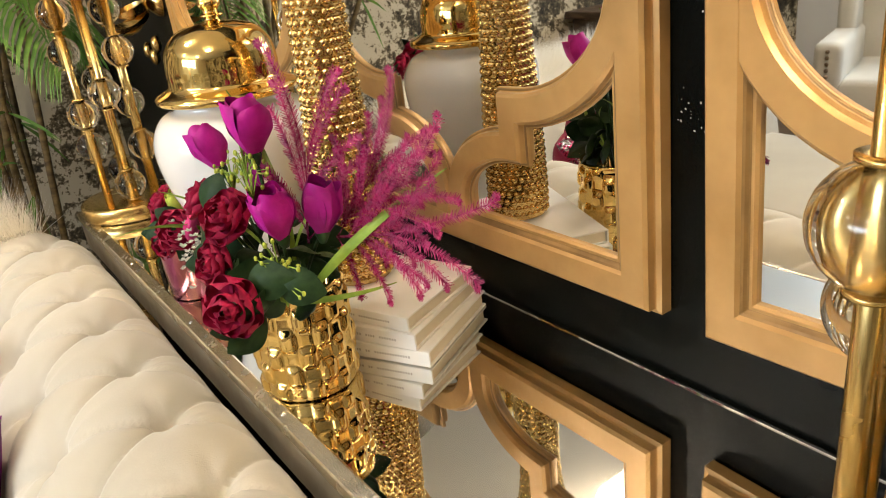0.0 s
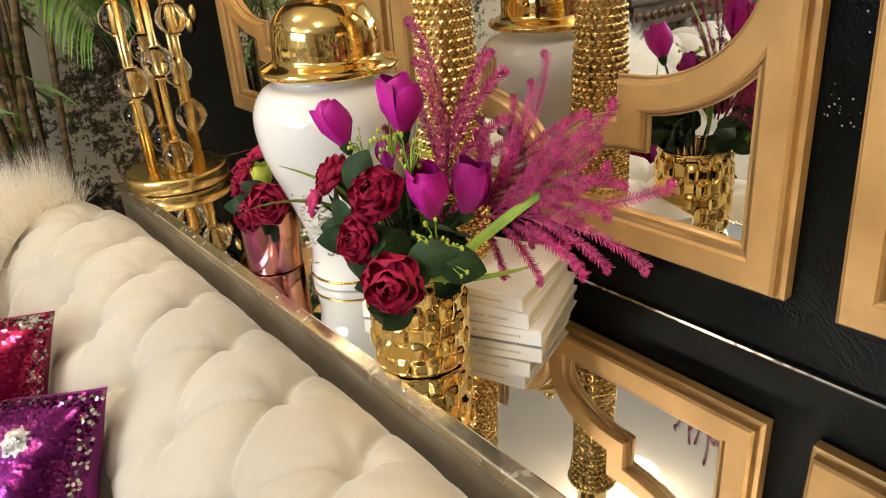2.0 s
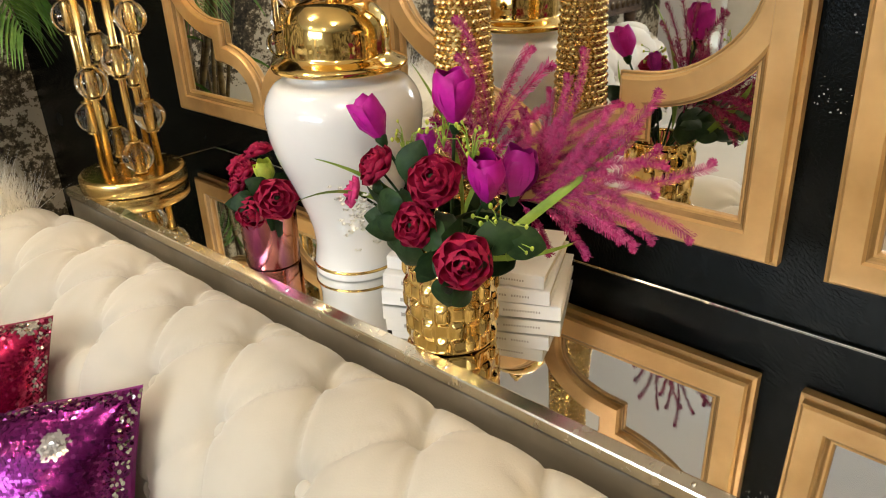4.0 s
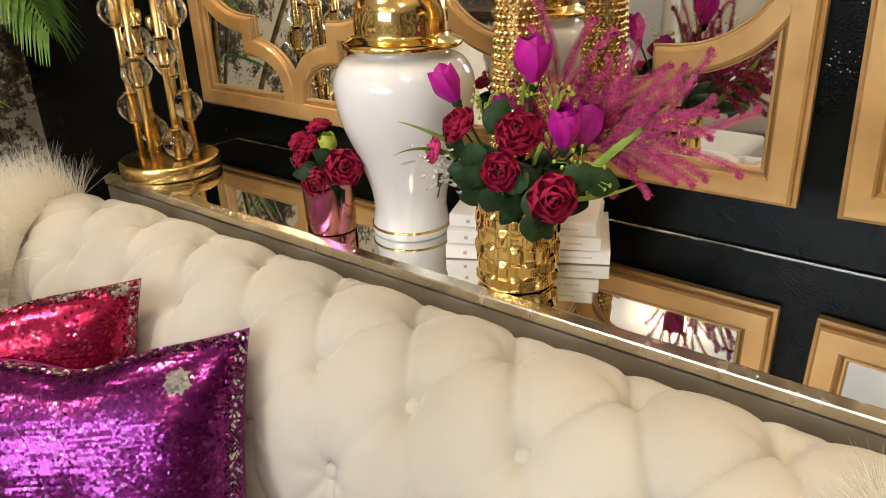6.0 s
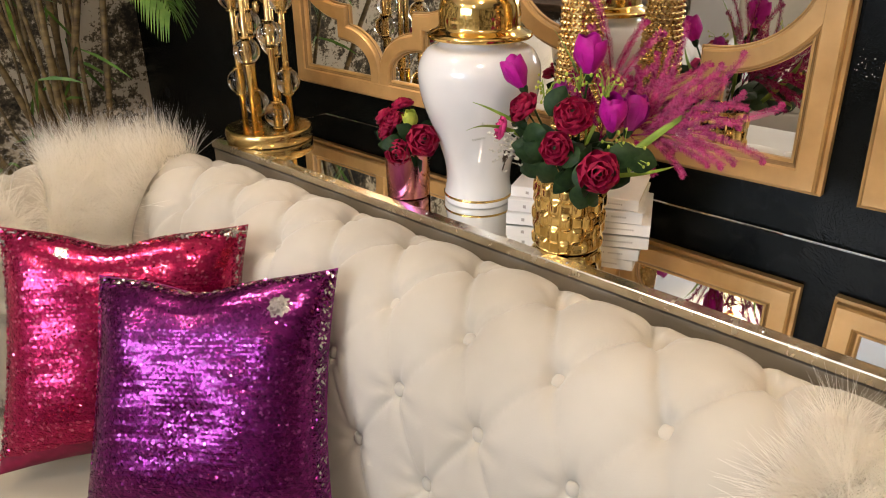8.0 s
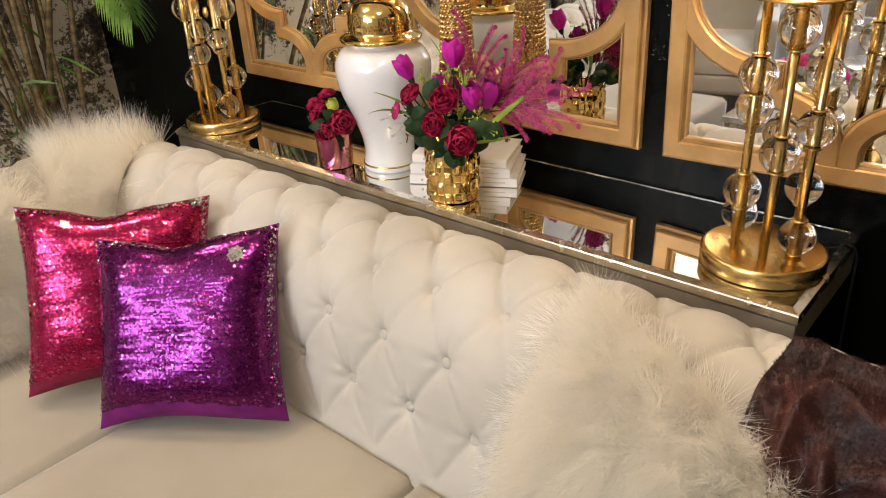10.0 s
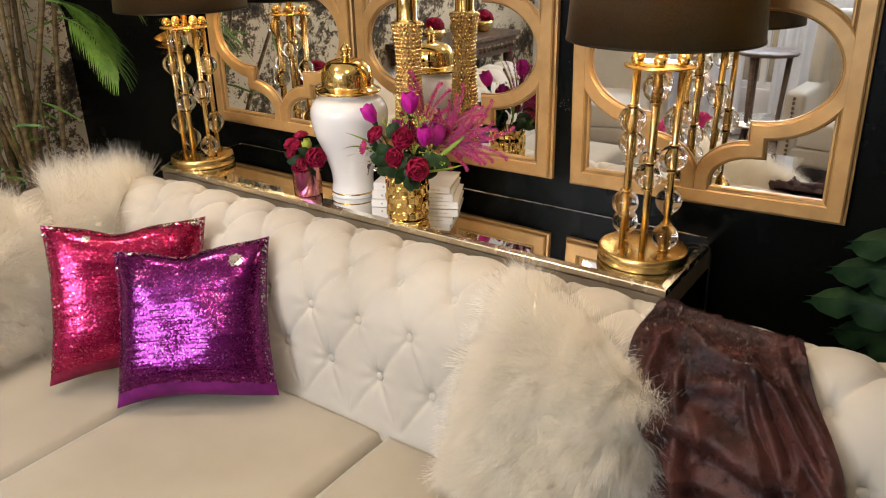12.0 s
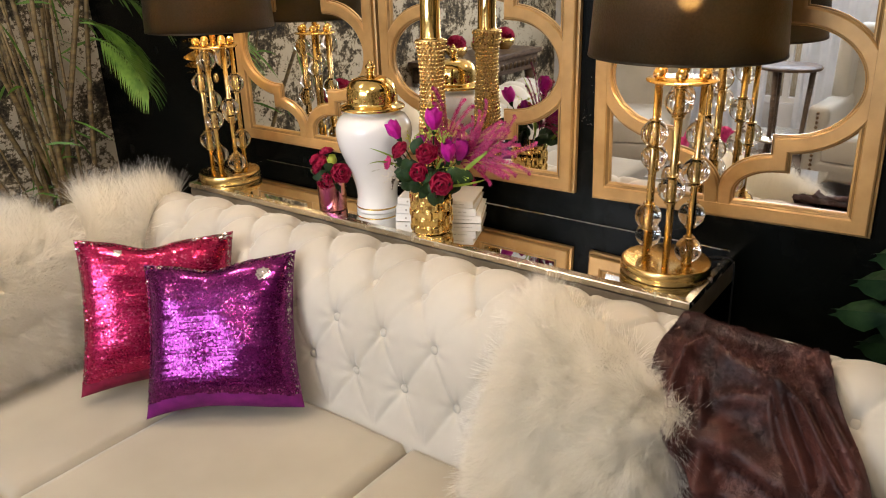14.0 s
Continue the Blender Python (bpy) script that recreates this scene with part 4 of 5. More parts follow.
def tuft(s, w):
    p, q = (s - Y0) / TW, (w - S0) / TH
    a, b = p + q, p - q
    da, db = a - round(a), b - round(b)
    ca, cb = abs(da), abs(db)
    soft = math.sqrt(abs(math.sin(math.pi * a)) * abs(math.sin(math.pi * b)))
    crease = (1 - math.exp(-ca / 0.028)) * (1 - math.exp(-cb / 0.028))
    dp, dq = (da + db) / 2 * TW, (da - db) / 2 * TH
    r2 = dp * dp + dq * dq
    lo = min(1.0, max(0.0, (w - 0.07) / 0.06))
    hi = min(1.0, max(0.0, (S0 + 0.25 - w) / 0.08))
    roll = min(1.0, max(0.0, (w - S0 + 0.10) / 0.12))
    cell = noise.noise((round(a) * 1.7, round(b) * 1.3, 4.0))
    pleat = math.exp(-r2 / 0.0030) * (1 - math.exp(-r2 / 0.00035)) * math.sin(math.atan2(dq, dp) * 7 + 6 * cell)
    tuck = math.exp(-((dp - 0.012 * cell) / 0.0045) ** 2) * math.exp(-max(0.0, dq) / 0.045) if dq > 0 else 0.0
    k = lo * hi
    body_ = (0.46 + 0.54 * roll) * (0.0115 * soft + 0.0085 * crease) + 0.0034 * pleat - 0.0070 * tuck * (0.5 + 0.5 * cell)
    return k * body_ - k * (0.7 + 0.3 * roll) * (0.019 * math.exp(-r2 / 0.00026) + 0.011 * math.exp(-r2 / 0.0015)) + (1 - k) * 0.008 + 0.002 * noise.noise((s * 6, w * 6, 2.0))


path = back_path()
verts, buttons = [], []
norms = []
for i, pnt in enumerate(prof):
    a, b = prof[max(i - 1, 0)], prof[min(i + 1, len(prof) - 1)]
    d = (b - a).normalized()
    norms.append(Vector((-d.y, d.x)))
for (px, py), (nx, ny), s in path:
    for i, pnt in enumerate(prof):
        h = tuft(s, arc[i])
        o = pnt.x + norms[i].x * h
        verts.append((px + nx * o, py + ny * o, pnt.y + norms[i].y * h))
nr = len(prof)
faces = [(c * nr + r, (c + 1) * nr + r, (c + 1) * nr + r + 1, c * nr + r + 1) for c in range(len(path) - 1) for r in range(nr - 1)]
raw("tufted_back", verts, faces, M["velvet"], sofa, "deep diamond-tufted velvet back")


def place_on_back(s, w, h=0.0):
    i = max(0, min(len(arc) - 2, int(np.searchsorted(arc, w)) - 1))
    f = max(0.0, min(1.0, (w - arc[i]) / (arc[i + 1] - arc[i])))
    pp, pn = prof[i].lerp(prof[i + 1], f), norms[i].lerp(norms[i + 1], f)
    if s <= CORNER_Y:
        p, n = (0.0, s), (1.0, 0.0)
    else:
        a = (s - CORNER_Y) / CORNER_R
        if a < math.pi / 2:
            p, n = (-CORNER_R + CORNER_R * math.cos(a), CORNER_Y + CORNER_R * math.sin(a)), (math.cos(a), math.sin(a))
        else:
            p, n = (-CORNER_R - (s - CORNER_Y - CORNER_R * math.pi / 2), CORNER_Y + CORNER_R), (0.0, 1.0)
    o = pp.x + pn.x * h
    return Vector((p[0] + n[0] * o, p[1] + n[1] * o, pp.y + pn.y * h)), Vector((n[0] * pn.x, n[1] * pn.x, pn.y))


bm = ball(0.0125, u=16, v=8, squash=0.5)
button_me = bpy.data.meshes.new("button")
bm.to_mesh(button_me)
bm.free()
finish(button_me, M["velvet"])
for jq in (0, 1, 2):
    for ip in range(-9, 18):
        s = Y0 + (ip + 0.5 * (jq % 2)) * TW
        w = S0 - jq * TH / 2
        if -1.3 < s < 3.2:
            p, n = place_on_back(s, w, -0.0195 if jq == 0 else -0.0135)
            linked("button", button_me, sofa, at=Matrix.Translation(p) @ frame_from(n))


def cushion(x0, y0, x1, y1, z0, z1, bulge):
    """A seat cushion with softly crowned top and rounded edges."""
    bm = bmesh.new()
    nx, ny, r = 26, 26, 0.028
    top = []
    for i in range(nx + 1):
        row = []
        for j in range(ny + 1):
            u, v = 2 * i / nx - 1, 2 * j / ny - 1
            uu, vv = math.copysign(abs(u) ** 0.7, u), math.copysign(abs(v) ** 0.7, v)
            x, y = (x0 + x1) / 2 + uu * (x1 - x0) / 2, (y0 + y1) / 2 + vv * (y1 - y0) / 2
            e = min(x - x0, x1 - x, y - y0, y1 - y)
            drop = 0 if e > r else r - math.sqrt(max(0, r * r - (r - e) ** 2))
            z = z1 + bulge * (1 - u * u) * (1 - v * v) - drop + 0.0025 * noise.noise((x * 5, y * 5, 1.3))
            row.append(bm.verts.new((x, y, z)))
        top.append(row)
    for i in range(nx):
        for j in range(ny):
            bm.faces.new((top[i][j], top[i + 1][j], top[i + 1][j + 1], top[i][j + 1]))
    rim = [top[i][0] for i in range(nx + 1)] + [top[nx][j] for j in range(1, ny + 1)] + [top[i][ny] for i in range(nx - 1, -1, -1)] + [top[0][j] for j in range(ny - 1, 0, -1)]
    low = [bm.verts.new((v.co.x, v.co.y, z0)) for v in rim]
    for i in range(len(rim)):
        j = (i + 1) % len(rim)
        bm.faces.new((rim[j], rim[i], low[i], low[j]))
    return bm


SEAT = 0.436
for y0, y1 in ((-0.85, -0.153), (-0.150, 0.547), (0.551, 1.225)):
    part("seat_cushion", cushion(-0.86, y0, -0.128, y1, 0.27, SEAT, 0.010), M["seat_velvet_darkened"], sofa)
part("seat_cushion", cushion(-0.86, 1.229, -0.128, 1.745, 0.27, SEAT, 0.006), M["seat_velvet_darkened"], sofa)
part("seat_cushion", cushion(-1.70, 1.10, -0.864, 1.745, 0.27, SEAT, 0.008), M["seat_velvet_darkened"], sofa)
bm = box(-0.88, -1.34, 0.10, -0.10, 1.75, 0.268, 0.02)
box(-1.74, 1.08, 0.10, -0.88, 1.75, 0.268, 0.02, bm=bm)
part("base_frame", bm, M["velvet"], sofa, smooth=False)
part("arm", box(-0.9, -1.36, 0.10, 0.20, -0.87, 0.60, 0.06, 4), M["velvet"], sofa)
for fx, fy in ((-0.84, -1.3), (-0.05, -1.3), (-0.84, 0.5), (0.10, 0.5), (0.10, 1.7), (-1.68, 1.14), (-1.68, 1.8)):
    part("leg", lathe([(0, 0), (0.018, 0), (0.026, 0.10), (0, 0.10)], 14, at=(fx, fy, 0)), M["wood"], sofa, "dark wooden foot")


# ---- sequin cushions ----
def sequin_pillow(name_label, centre, right, up, size, mats, seed, patches, bare):
    r = random.Random(seed)
    w = Vector(right).normalized()
    n = w.cross(Vector(up)).normalized()
    u_ = n.cross(w)
    m = Matrix((w, u_, n)).transposed().to_4x4()
    m.translation = centre
    t = new("throw_pillow")
    t.matrix_world = m
    tagged(t, name_label, "cushion", "sequin cushions")
    h = size / 2

    def surf(u, v, side):
        pinch = 1 - 0.085 * (1 - v * v) * abs(u) ** 3
        pv = 1 - 0.085 * (1 - u * u) * abs(v) ** 3
        x, y = u * h * pinch, v * h * pv
        k = max(0.0, (1 - u ** 4) * (1 - v ** 4))
        z = side * (0.075 * k ** 0.62 + 0.006 * k * noise.noise((u * 2.2, v * 2.2, seed)))
        y += 0.014 * math.sin(u * 2.6 + seed) * (1 - v) * 0.3 - (0.02 * math.exp(-((u + 0.1) / 0.3) ** 2) if v > 0 else 0) * v * v
        return Vector((x, y, z))
    nn = 30
    verts, faces = [], []
    for side in (1, -1):
        b = len(verts)
        for i in range(nn + 1):
            for j in range(nn + 1):
                verts.append(surf(math.sin(math.pi / 2 * (2 * i / nn - 1)), math.sin(math.pi / 2 * (2 * j / nn - 1)), side))
        for i in range(nn):
            for j in range(nn):
                q = (b + i * (nn + 1) + j, b + (i + 1) * (nn + 1) + j, b + (i + 1) * (nn + 1) + j + 1, b + i * (nn + 1) + j + 1)
                faces.append(q if side > 0 else q[::-1])
    raw("cover", verts, faces, mats[1], t)
    sets = {"a": ([], []), "b": ([], [])}
    step = 0.0046
    ni = int(size / step)
    for i in range(ni):
        for j in range(int(size / (step * 0.8))):
            u = 2 * (i + 0.5 * (j % 2)) / ni - 1 + r.uniform(-0.003, 0.003)
            v = 2 * j / (size / (step * 0.8)) - 1
            if abs(u) > 0.997 or abs(v) > 0.997 or v < bare + 0.05 * math.cos(u * 1.8) - 0.03 + 0.012 * math.sin(u * 23 + j):
                continue
            p = surf(u, v, 1)
            e = 0.01
            du, dv = surf(u + e, v, 1) - p, surf(u, v + e, 1) - p
            if du.length < 1e-6 or dv.length < 1e-6:
                continue
            nrm = du.cross(dv).normalized()
            rough = noise.noise((u * 3.1, v * 2.4, seed + 5))
            edge = max(abs(u), abs(v))
            glint = max(0.0, rough - 0.05) * math.exp(-((u - 0.05) / 0.38) ** 2 - ((v + 0.15) / 0.5) ** 2)
            amp = 0.030 + 0.20 * glint + (0.36 if edge > 0.90 else 0) + (0.35 if r.random() < 0.025 else 0)
            strip = noise.noise((u * 2.5 + 7 * (j % 5), j * 1.7, seed + 2.0))
            nrm = (nrm + Vector((0.07 * strip, 0.13 * strip, 0)) + Vector((r.gauss(0, amp), r.gauss(0, amp) - 0.10 + 0.08 * noise.noise((u * 1.5, v * 9, seed)), 0))).normalized()
            a = nrm.cross(Vector((0, 1, 0.01))).normalized()
            b = nrm.cross(a)
            key = "b" if any((u - pu) ** 2 + (v - pv) ** 2 < pr * pr * r.uniform(0.4, 1.2) for pu, pv, pr in patches) else "a"
            if edge > 0.935 and r.random() < (0.35 if v > 0 else 0.15):
                key = "b"
            vs, fs = sets[key]
            s = len(vs)
            p = p + nrm * (0.0014 + r.uniform(0, 0.0008))
            for q in range(6):
                vs.append(p + 0.0033 * (math.cos(q * math.pi / 3) * a + math.sin(q * math.pi / 3) * b))
            fs.append(tuple(range(s, s + 6)))
    raw("sequin_layer", *sets["a"], mats[0], t, "overlapping metallic sequins", smooth=False, kind="stuff")
    if sets["b"][0]:
        raw("turned_patch", *sets["b"], M["seq_silver"], t, "sequins turned to their silver side", smooth=False, kind="stuff")
    return t


sequin_pillow("square purple sequin cushion leaning on the sofa back", (-0.262, 1.118, 0.655), (0.27, -0.345, 0.03), (0.175, 0.165, 0.367), 0.445, (M["seq_purple"], M["cloth_purple"]), 3, ((0.62, 0.70, 0.09), (-0.2, 0.97, 0.06)), -0.80)
sequin_pillow("square raspberry sequin cushion leaning on the fur throw", (-0.290, 1.372, 0.672), (0.36, -0.275, -0.03), (0.145, 0.137, 0.398), 0.455, (M["seq_red"], M["cloth_red"]), 8, ((-0.45, 0.80, 0.06), (0.5, 0.96, 0.06), (0.86, 0.95, 0.08)), -0.82)


# ---- fur throws ----
def fur(parent, sampler, count, length, seed, mat, droop, width=0.0008, along=(0, 0, 0), lock=42.0):
    """Thin tapering hairs that stand out of a surface and droop."""
    r = random.Random(seed)
    verts, faces, locks = [], [], {}
    for i in range(count):
        p, n = sampler(r)
        jig = 0.35 * noise.noise(p * 60)
        key = (math.floor(p.x * lock + jig), math.floor(p.y * lock - jig), math.floor(p.z * lock + jig))
        if key not in locks:
            locks[key] = (p.copy(), Vector((r.gauss(0, 0.5), r.gauss(0, 0.5), r.gauss(0, 0.5))), r.uniform(0.7, 1.25))
        root, lean, grow = locks[key]
        d = (n * 0.75 + lean * 0.20 + Vector((r.gauss(0, 0.20), r.gauss(0, 0.20), r.gauss(0, 0.20))) + Vector(along)).normalized()
        l = length * grow * r.uniform(0.6, 1.1)
        a = d.cross(Vector((r.gauss(0, 1), r.gauss(0, 1), r.gauss(0, 1)))).normalized() * width
        q, dd = p.copy(), d.copy()
        pull = (root - p) * 0.07
        s = len(verts)
        for k in range(4):
            f = 1 - k / 3.4
            verts += [q - a * f, q + a * f]
            dd = (dd + Vector((0, 0, -droop)) + lean * 0.12).normalized()
            q = q + dd * (l / 3) + pull
        for k in range(3):
            faces.append((s + 2 * k, s + 2 * k + 1, s + 2 * k + 3, s + 2 * k + 2))
    return raw("fur", verts, faces, mat, parent, "long shaggy fur", kind="stuff")


def draped_sheet(where, lift, wav, seed, ns=50, nw=60):
    """A soft pelt that follows the sofa back between two stretches of it."""
    verts, faces, nn = [], [], []
    for i in range(ns + 1):
        for j in range(nw + 1):
            u, v = i / ns, j / nw
            wob = wav * noise.noise((u * 3, v * 3, seed))
            s, w = where(u, v)
            s += wob * 0.5
            e = min(u, 1 - u, v * 1.5, (1 - v) * 1.5)
            h = 0.014 + lift * min(1, e * 4.5) ** 0.5 + wob * 0.25 * min(1, e * 5)
            p, n = place_on_back(s, w, h)
            verts.append(p)
            nn.append(n)
    for i in range(ns):
        for j in range(nw):
            a = i * (nw + 1) + j
            faces.append((a, a + nw + 1, a + nw + 2, a + 1))
    return verts, faces, nn


def pelt_sampler(verts, nn, ns, nw):
    def pick(r):
        i, j = r.random() * ns, r.random() * nw
        i0, j0 = min(int(i), ns - 1), min(int(j), nw - 1)
        a = i0 * (nw + 1) + j0
        fi, fj = i - i0, j - j0
        p = verts[a].lerp(verts[a + nw + 1], fi).lerp(verts[a + 1].lerp(verts[a + nw + 2], fi), fj)
        return p, nn[a]
    return pick


fur_a = thing("fur_throw", (0, 0, 0), "ivory long-haired fur throw draped over the sofa corner", "throw")


def top_a(u, v):
    s = 1.76 + 0.97 * u + 0.04 * (1 - v) * (1 - u)
    over = S0 + 0.17 - 0.26 * math.exp(-((s - 2.06) / 0.07) ** 2)
    return s, 0.10 + (over - 0.10) * v


def top_b(u, v):
    s = (0.325 - 0.085 * v) + (-0.170 - (0.325 - 0.085 * v)) * u
    return s, 0.075 + (S0 + 0.060 - 0.15 * u ** 1.3 - 0.075) * v


vs, fs, nn = draped_sheet(top_a, 0.018, 0.04, 4)
raw("pelt", vs, fs, M["fur"], fur_a)
fur(fur_a, pelt_sampler(vs, nn, 50, 60), 80000, 0.105, 4, M["fur"], 0.05, 0.0006, lock=48.0)

fur_b = thing("fur_throw", (0, 0, 0), "ivory fluffy fur throw heaped on the tufted back and seat", "throw")
vs, fs, nn = draped_sheet(top_b, 0.130, 0.03, 9)
raw("pelt", vs, [f[::-1] for f in fs], M["fur"], fur_b)
fur(fur_b, pelt_sampler(vs, nn, 50, 60), 150000, 0.075, 9, M["fur"], 0.03, 0.0006, lock=48.0)

# ---- brown plush blanket ----
blanket = thing("blanket", (0, 0, 0), "dark brown plush blanket crumpled over the sofa back and seat", "blanket")
ns, nw = 110, 150
CREASES = ((0.05, 0.30, 0.95, 0.42, 0.034, 0.045), (0.30, 0.20, 0.55, 0.95, 0.030, 0.040), (0.62, 0.10, 0.80, 0.60, 0.028, 0.045), (0.10, 0.55, 0.75, 0.62, 0.030, 0.050), (0.45, 0.62, 1.0, 0.80, 0.036, 0.05), (0.15, 0.70, 0.50, 1.0, 0.034, 0.05), (0.80, 0.05, 1.0, 0.35, 0.024, 0.05), (0.38, 0.24, 0.60, 0.22, 0.022, 0.03), (0.05, 0.10, 0.28, 0.16, 0.014, 0.03))
verts, cloth_n = [], []
for i in range(ns + 1):
    for j in range(nw + 1):
        u, v = i / ns, j / nw
        w = S0 + 0.125 - 0.02 * u - v * (0.665 - 0.02 * u)
        s = -0.215 + (0.5 - u) * (0.29 + 0.48 * v) - 0.16 * v + 0.02 * noise.noise((u * 2, v * 4, 3))
        p, n = place_on_back(s, max(w, 0.10), 0.017)
        if w < 0.10:
            p = p + Vector((-(0.10 - w) * 1.3, 0, 0.02))
        uu, vv = u + 0.07 * noise.noise((u * 3, v * 3, 1.5)), v + 0.06 * noise.noise((u * 3, v * 3, 8.5))
        fold = 0.0
        for x0, y0, x1, y1, amp, wid in CREASES:
            t = max(0.0, min(1.0, ((uu - x0) * (x1 - x0) + (vv - y0) * (y1 - y0)) / ((x1 - x0) ** 2 + (y1 - y0) ** 2)))
            d = math.hypot(uu - x0 - t * (x1 - x0), vv - y0 - t * (y1 - y0))
            fold = max(fold, 1.5 * amp * math.exp(-(d / (0.75 * wid)) ** 2) * math.sin(math.pi * (0.12 + 0.76 * t)))
        fold = fold * min(1.0, 0.1 + 3.0 * v) + min(1.0, 0.12 + 3.5 * v) * (0.016 * noise.noise((u * 4, v * 5, 5)) + 0.055 * (1 - abs(noise.noise((uu * 2.2 + 1.5 * vv, vv * 3.6 - uu, 2)))) ** 7 + 0.016 * (1 - abs(noise.noise((uu * 5 + 3, vv * 6.5, 7)))) ** 4 - 0.008) + 0.014 * math.exp(-((v - 0.025) / 0.022) ** 2)
        p = p + n * max(0.004, 0.012 + fold) + Vector((-0.04 * v, 0, 0))
        verts.append(p)
        cloth_n.append(n)
faces = [(i * (nw + 1) + j, i * (nw + 1) + j + 1, (i + 1) * (nw + 1) + j + 1, (i + 1) * (nw + 1) + j) for i in range(ns) for j in range(nw)]
ob = raw("cloth", verts, faces, M["plush"], blanket)
fur(blanket, pelt_sampler(verts, cloth_n, ns, nw), 110000, 0.009, 21, M["plush"], 0.12, 0.0005, lock=60.0)
so = ob.modifiers.new("thick", "SOLIDIFY")
so.thickness, so.offset = 0.003, 0


# ---- plants ----
def palm_frond(bm, base, aim, length, droop, r):
    d = Vector(aim).normalized()
    pts = []
    p = Vector(base)
    for i in range(13):
        pts.append(p.copy())
        d = (d + Vector((0, 0, -droop))).normalized()
        p = p + d * length / 12
    tube(pts, [0.004 - 0.0002 * i for i in range(13)], 5, bm, False)
    for i in range(2, 13):
        for k in (0, 0.5):
            if i == 12 and k:
                continue
            o = pts[i].lerp(pts[min(i + 1, 12)], k)
            dd = (pts[min(i, 12)] - pts[i - 1]).normalized()
            side = dd.cross(Vector((0, 0, 1))).normalized()
            ll = length * 0.46 * math.sin(math.pi * (0.18 + 0.75 * (i + k) / 12.5))
            for s in (1, -1):
                a = (dd * 0.85 + side * s * 0.9 + Vector((0, 0, r.uniform(-0.1, 0.15)))).normalized()
                wv = a.cross(Vector((0, 0, 1))).normalized() * 0.0048
                q = [o, o + a * ll * 0.35, o + a * ll * 0.7 + Vector((0, 0, -0.02)), o + a * ll + Vector((0, 0, -0.06 - 0.3 * droop * ll))]
                f = (0.35, 1.0, 0.8, 0.05)
                vv = [(bm.verts.new(q[m] - wv * f[m]), bm.verts.new(q[m] + wv * f[m] + Vector((0, 0, 0.002)))) for m in range(4)]
                for m in range(3):
                    bm.faces.new((vv[m][0], vv[m][1], vv[m + 1][1], vv[m + 1][0]))


palm = thing("palm_plant", (0.16, 2.74, 0), "tall artificial palm with reed canes by the toile wall", "plant")
pr = random.Random(3)
part("pot", lathe([(0, 0), (0.13, 0), (0.16, 0.26), (0.165, 0.27), (0.15, 0.27), (0.145, 0.22), (0, 0.22)], 36), M["brass"], palm)
for k in range(19):
    a = k * 2.4
    rad = 0.03 + 0.07 * pr.random()
    x, y = rad * math.cos(a), rad * math.sin(a)
    lean = Vector((pr.uniform(-0.62, 0.26), pr.uniform(-0.20, 0.16), 0))
    hgt = pr.uniform(1.2, 1.9)
    pts = [Vector((x, y, 0.2)) + lean * (0.55 * t + 0.45 * t * t) + Vector((0, 0, hgt * t)) for t in (0, 0.2, 0.4, 0.6, 0.8, 1.0)]
    thick = pr.choice((0.005, 0.008, 0.012))
    cane = part("cane", tube(pts, [thick, thick, thick * 0.95, thick * 0.9, thick * 0.8, thick * 0.6], 7), M["cane"], palm)
    if k % 3 == 0:
        bm = bmesh.new()
        for q in range(9):
            o = pts[2 + q % 4]
            aim = Vector((pr.uniform(-1, 1), pr.uniform(-1, 0.4), pr.uniform(-0.9, 0.6))).normalized()
            l = pr.uniform(0.10, 0.22)
            wv = aim.cross(Vector((0.2, -1, 0.3))).normalized() * 0.006
            vv = [(bm.verts.new(o + aim * l * f - wv * g + Vector((0, 0, -0.05 * f * f))), bm.verts.new(o + aim * l * f + wv * g + Vector((0, 0, -0.05 * f * f)))) for f, g in ((0, 0.3), (0.35, 1), (0.7, 0.8), (1, 0.06))]
            for m in range(3):
                bm.faces.new((vv[m][0], vv[m][1], vv[m + 1][1], vv[m + 1][0]))
        part("leaflet", bm, M["palm"], cane, kind="stuff")
TOPS = [((0.13, -0.24, 1.36), (0.22, -0.80, 0.02), 0.34), ((0.12, -0.20, 1.42), (0.50, -0.62, 0.05), 0.30), ((0.15, -0.15, 1.55), (0.70, -0.18, 0.15), 0.42), ((0.0, -0.1, 1.75), (0.1, -0.3, 0.9), 0.6), ((0.05, 0.0, 1.75), (-0.5, -0.3, 0.8), 0.6), ((0.1, -0.1, 1.45), (0.55, -0.5, -0.05), 0.40)]
for base, aim, l in TOPS:
    bm = bmesh.new()
    palm_frond(bm, base, aim, l, 0.13, pr)
    part("frond", bm, M["palm"], palm, "fresh green palm frond")
part("cane", tube([(0.02, 0, 0.2), (0.04, -0.04, 0.9), (0.14, -0.17, 1.5), (0.10, -0.15, 1.78)], 0.012, 8), M["cane"], palm)

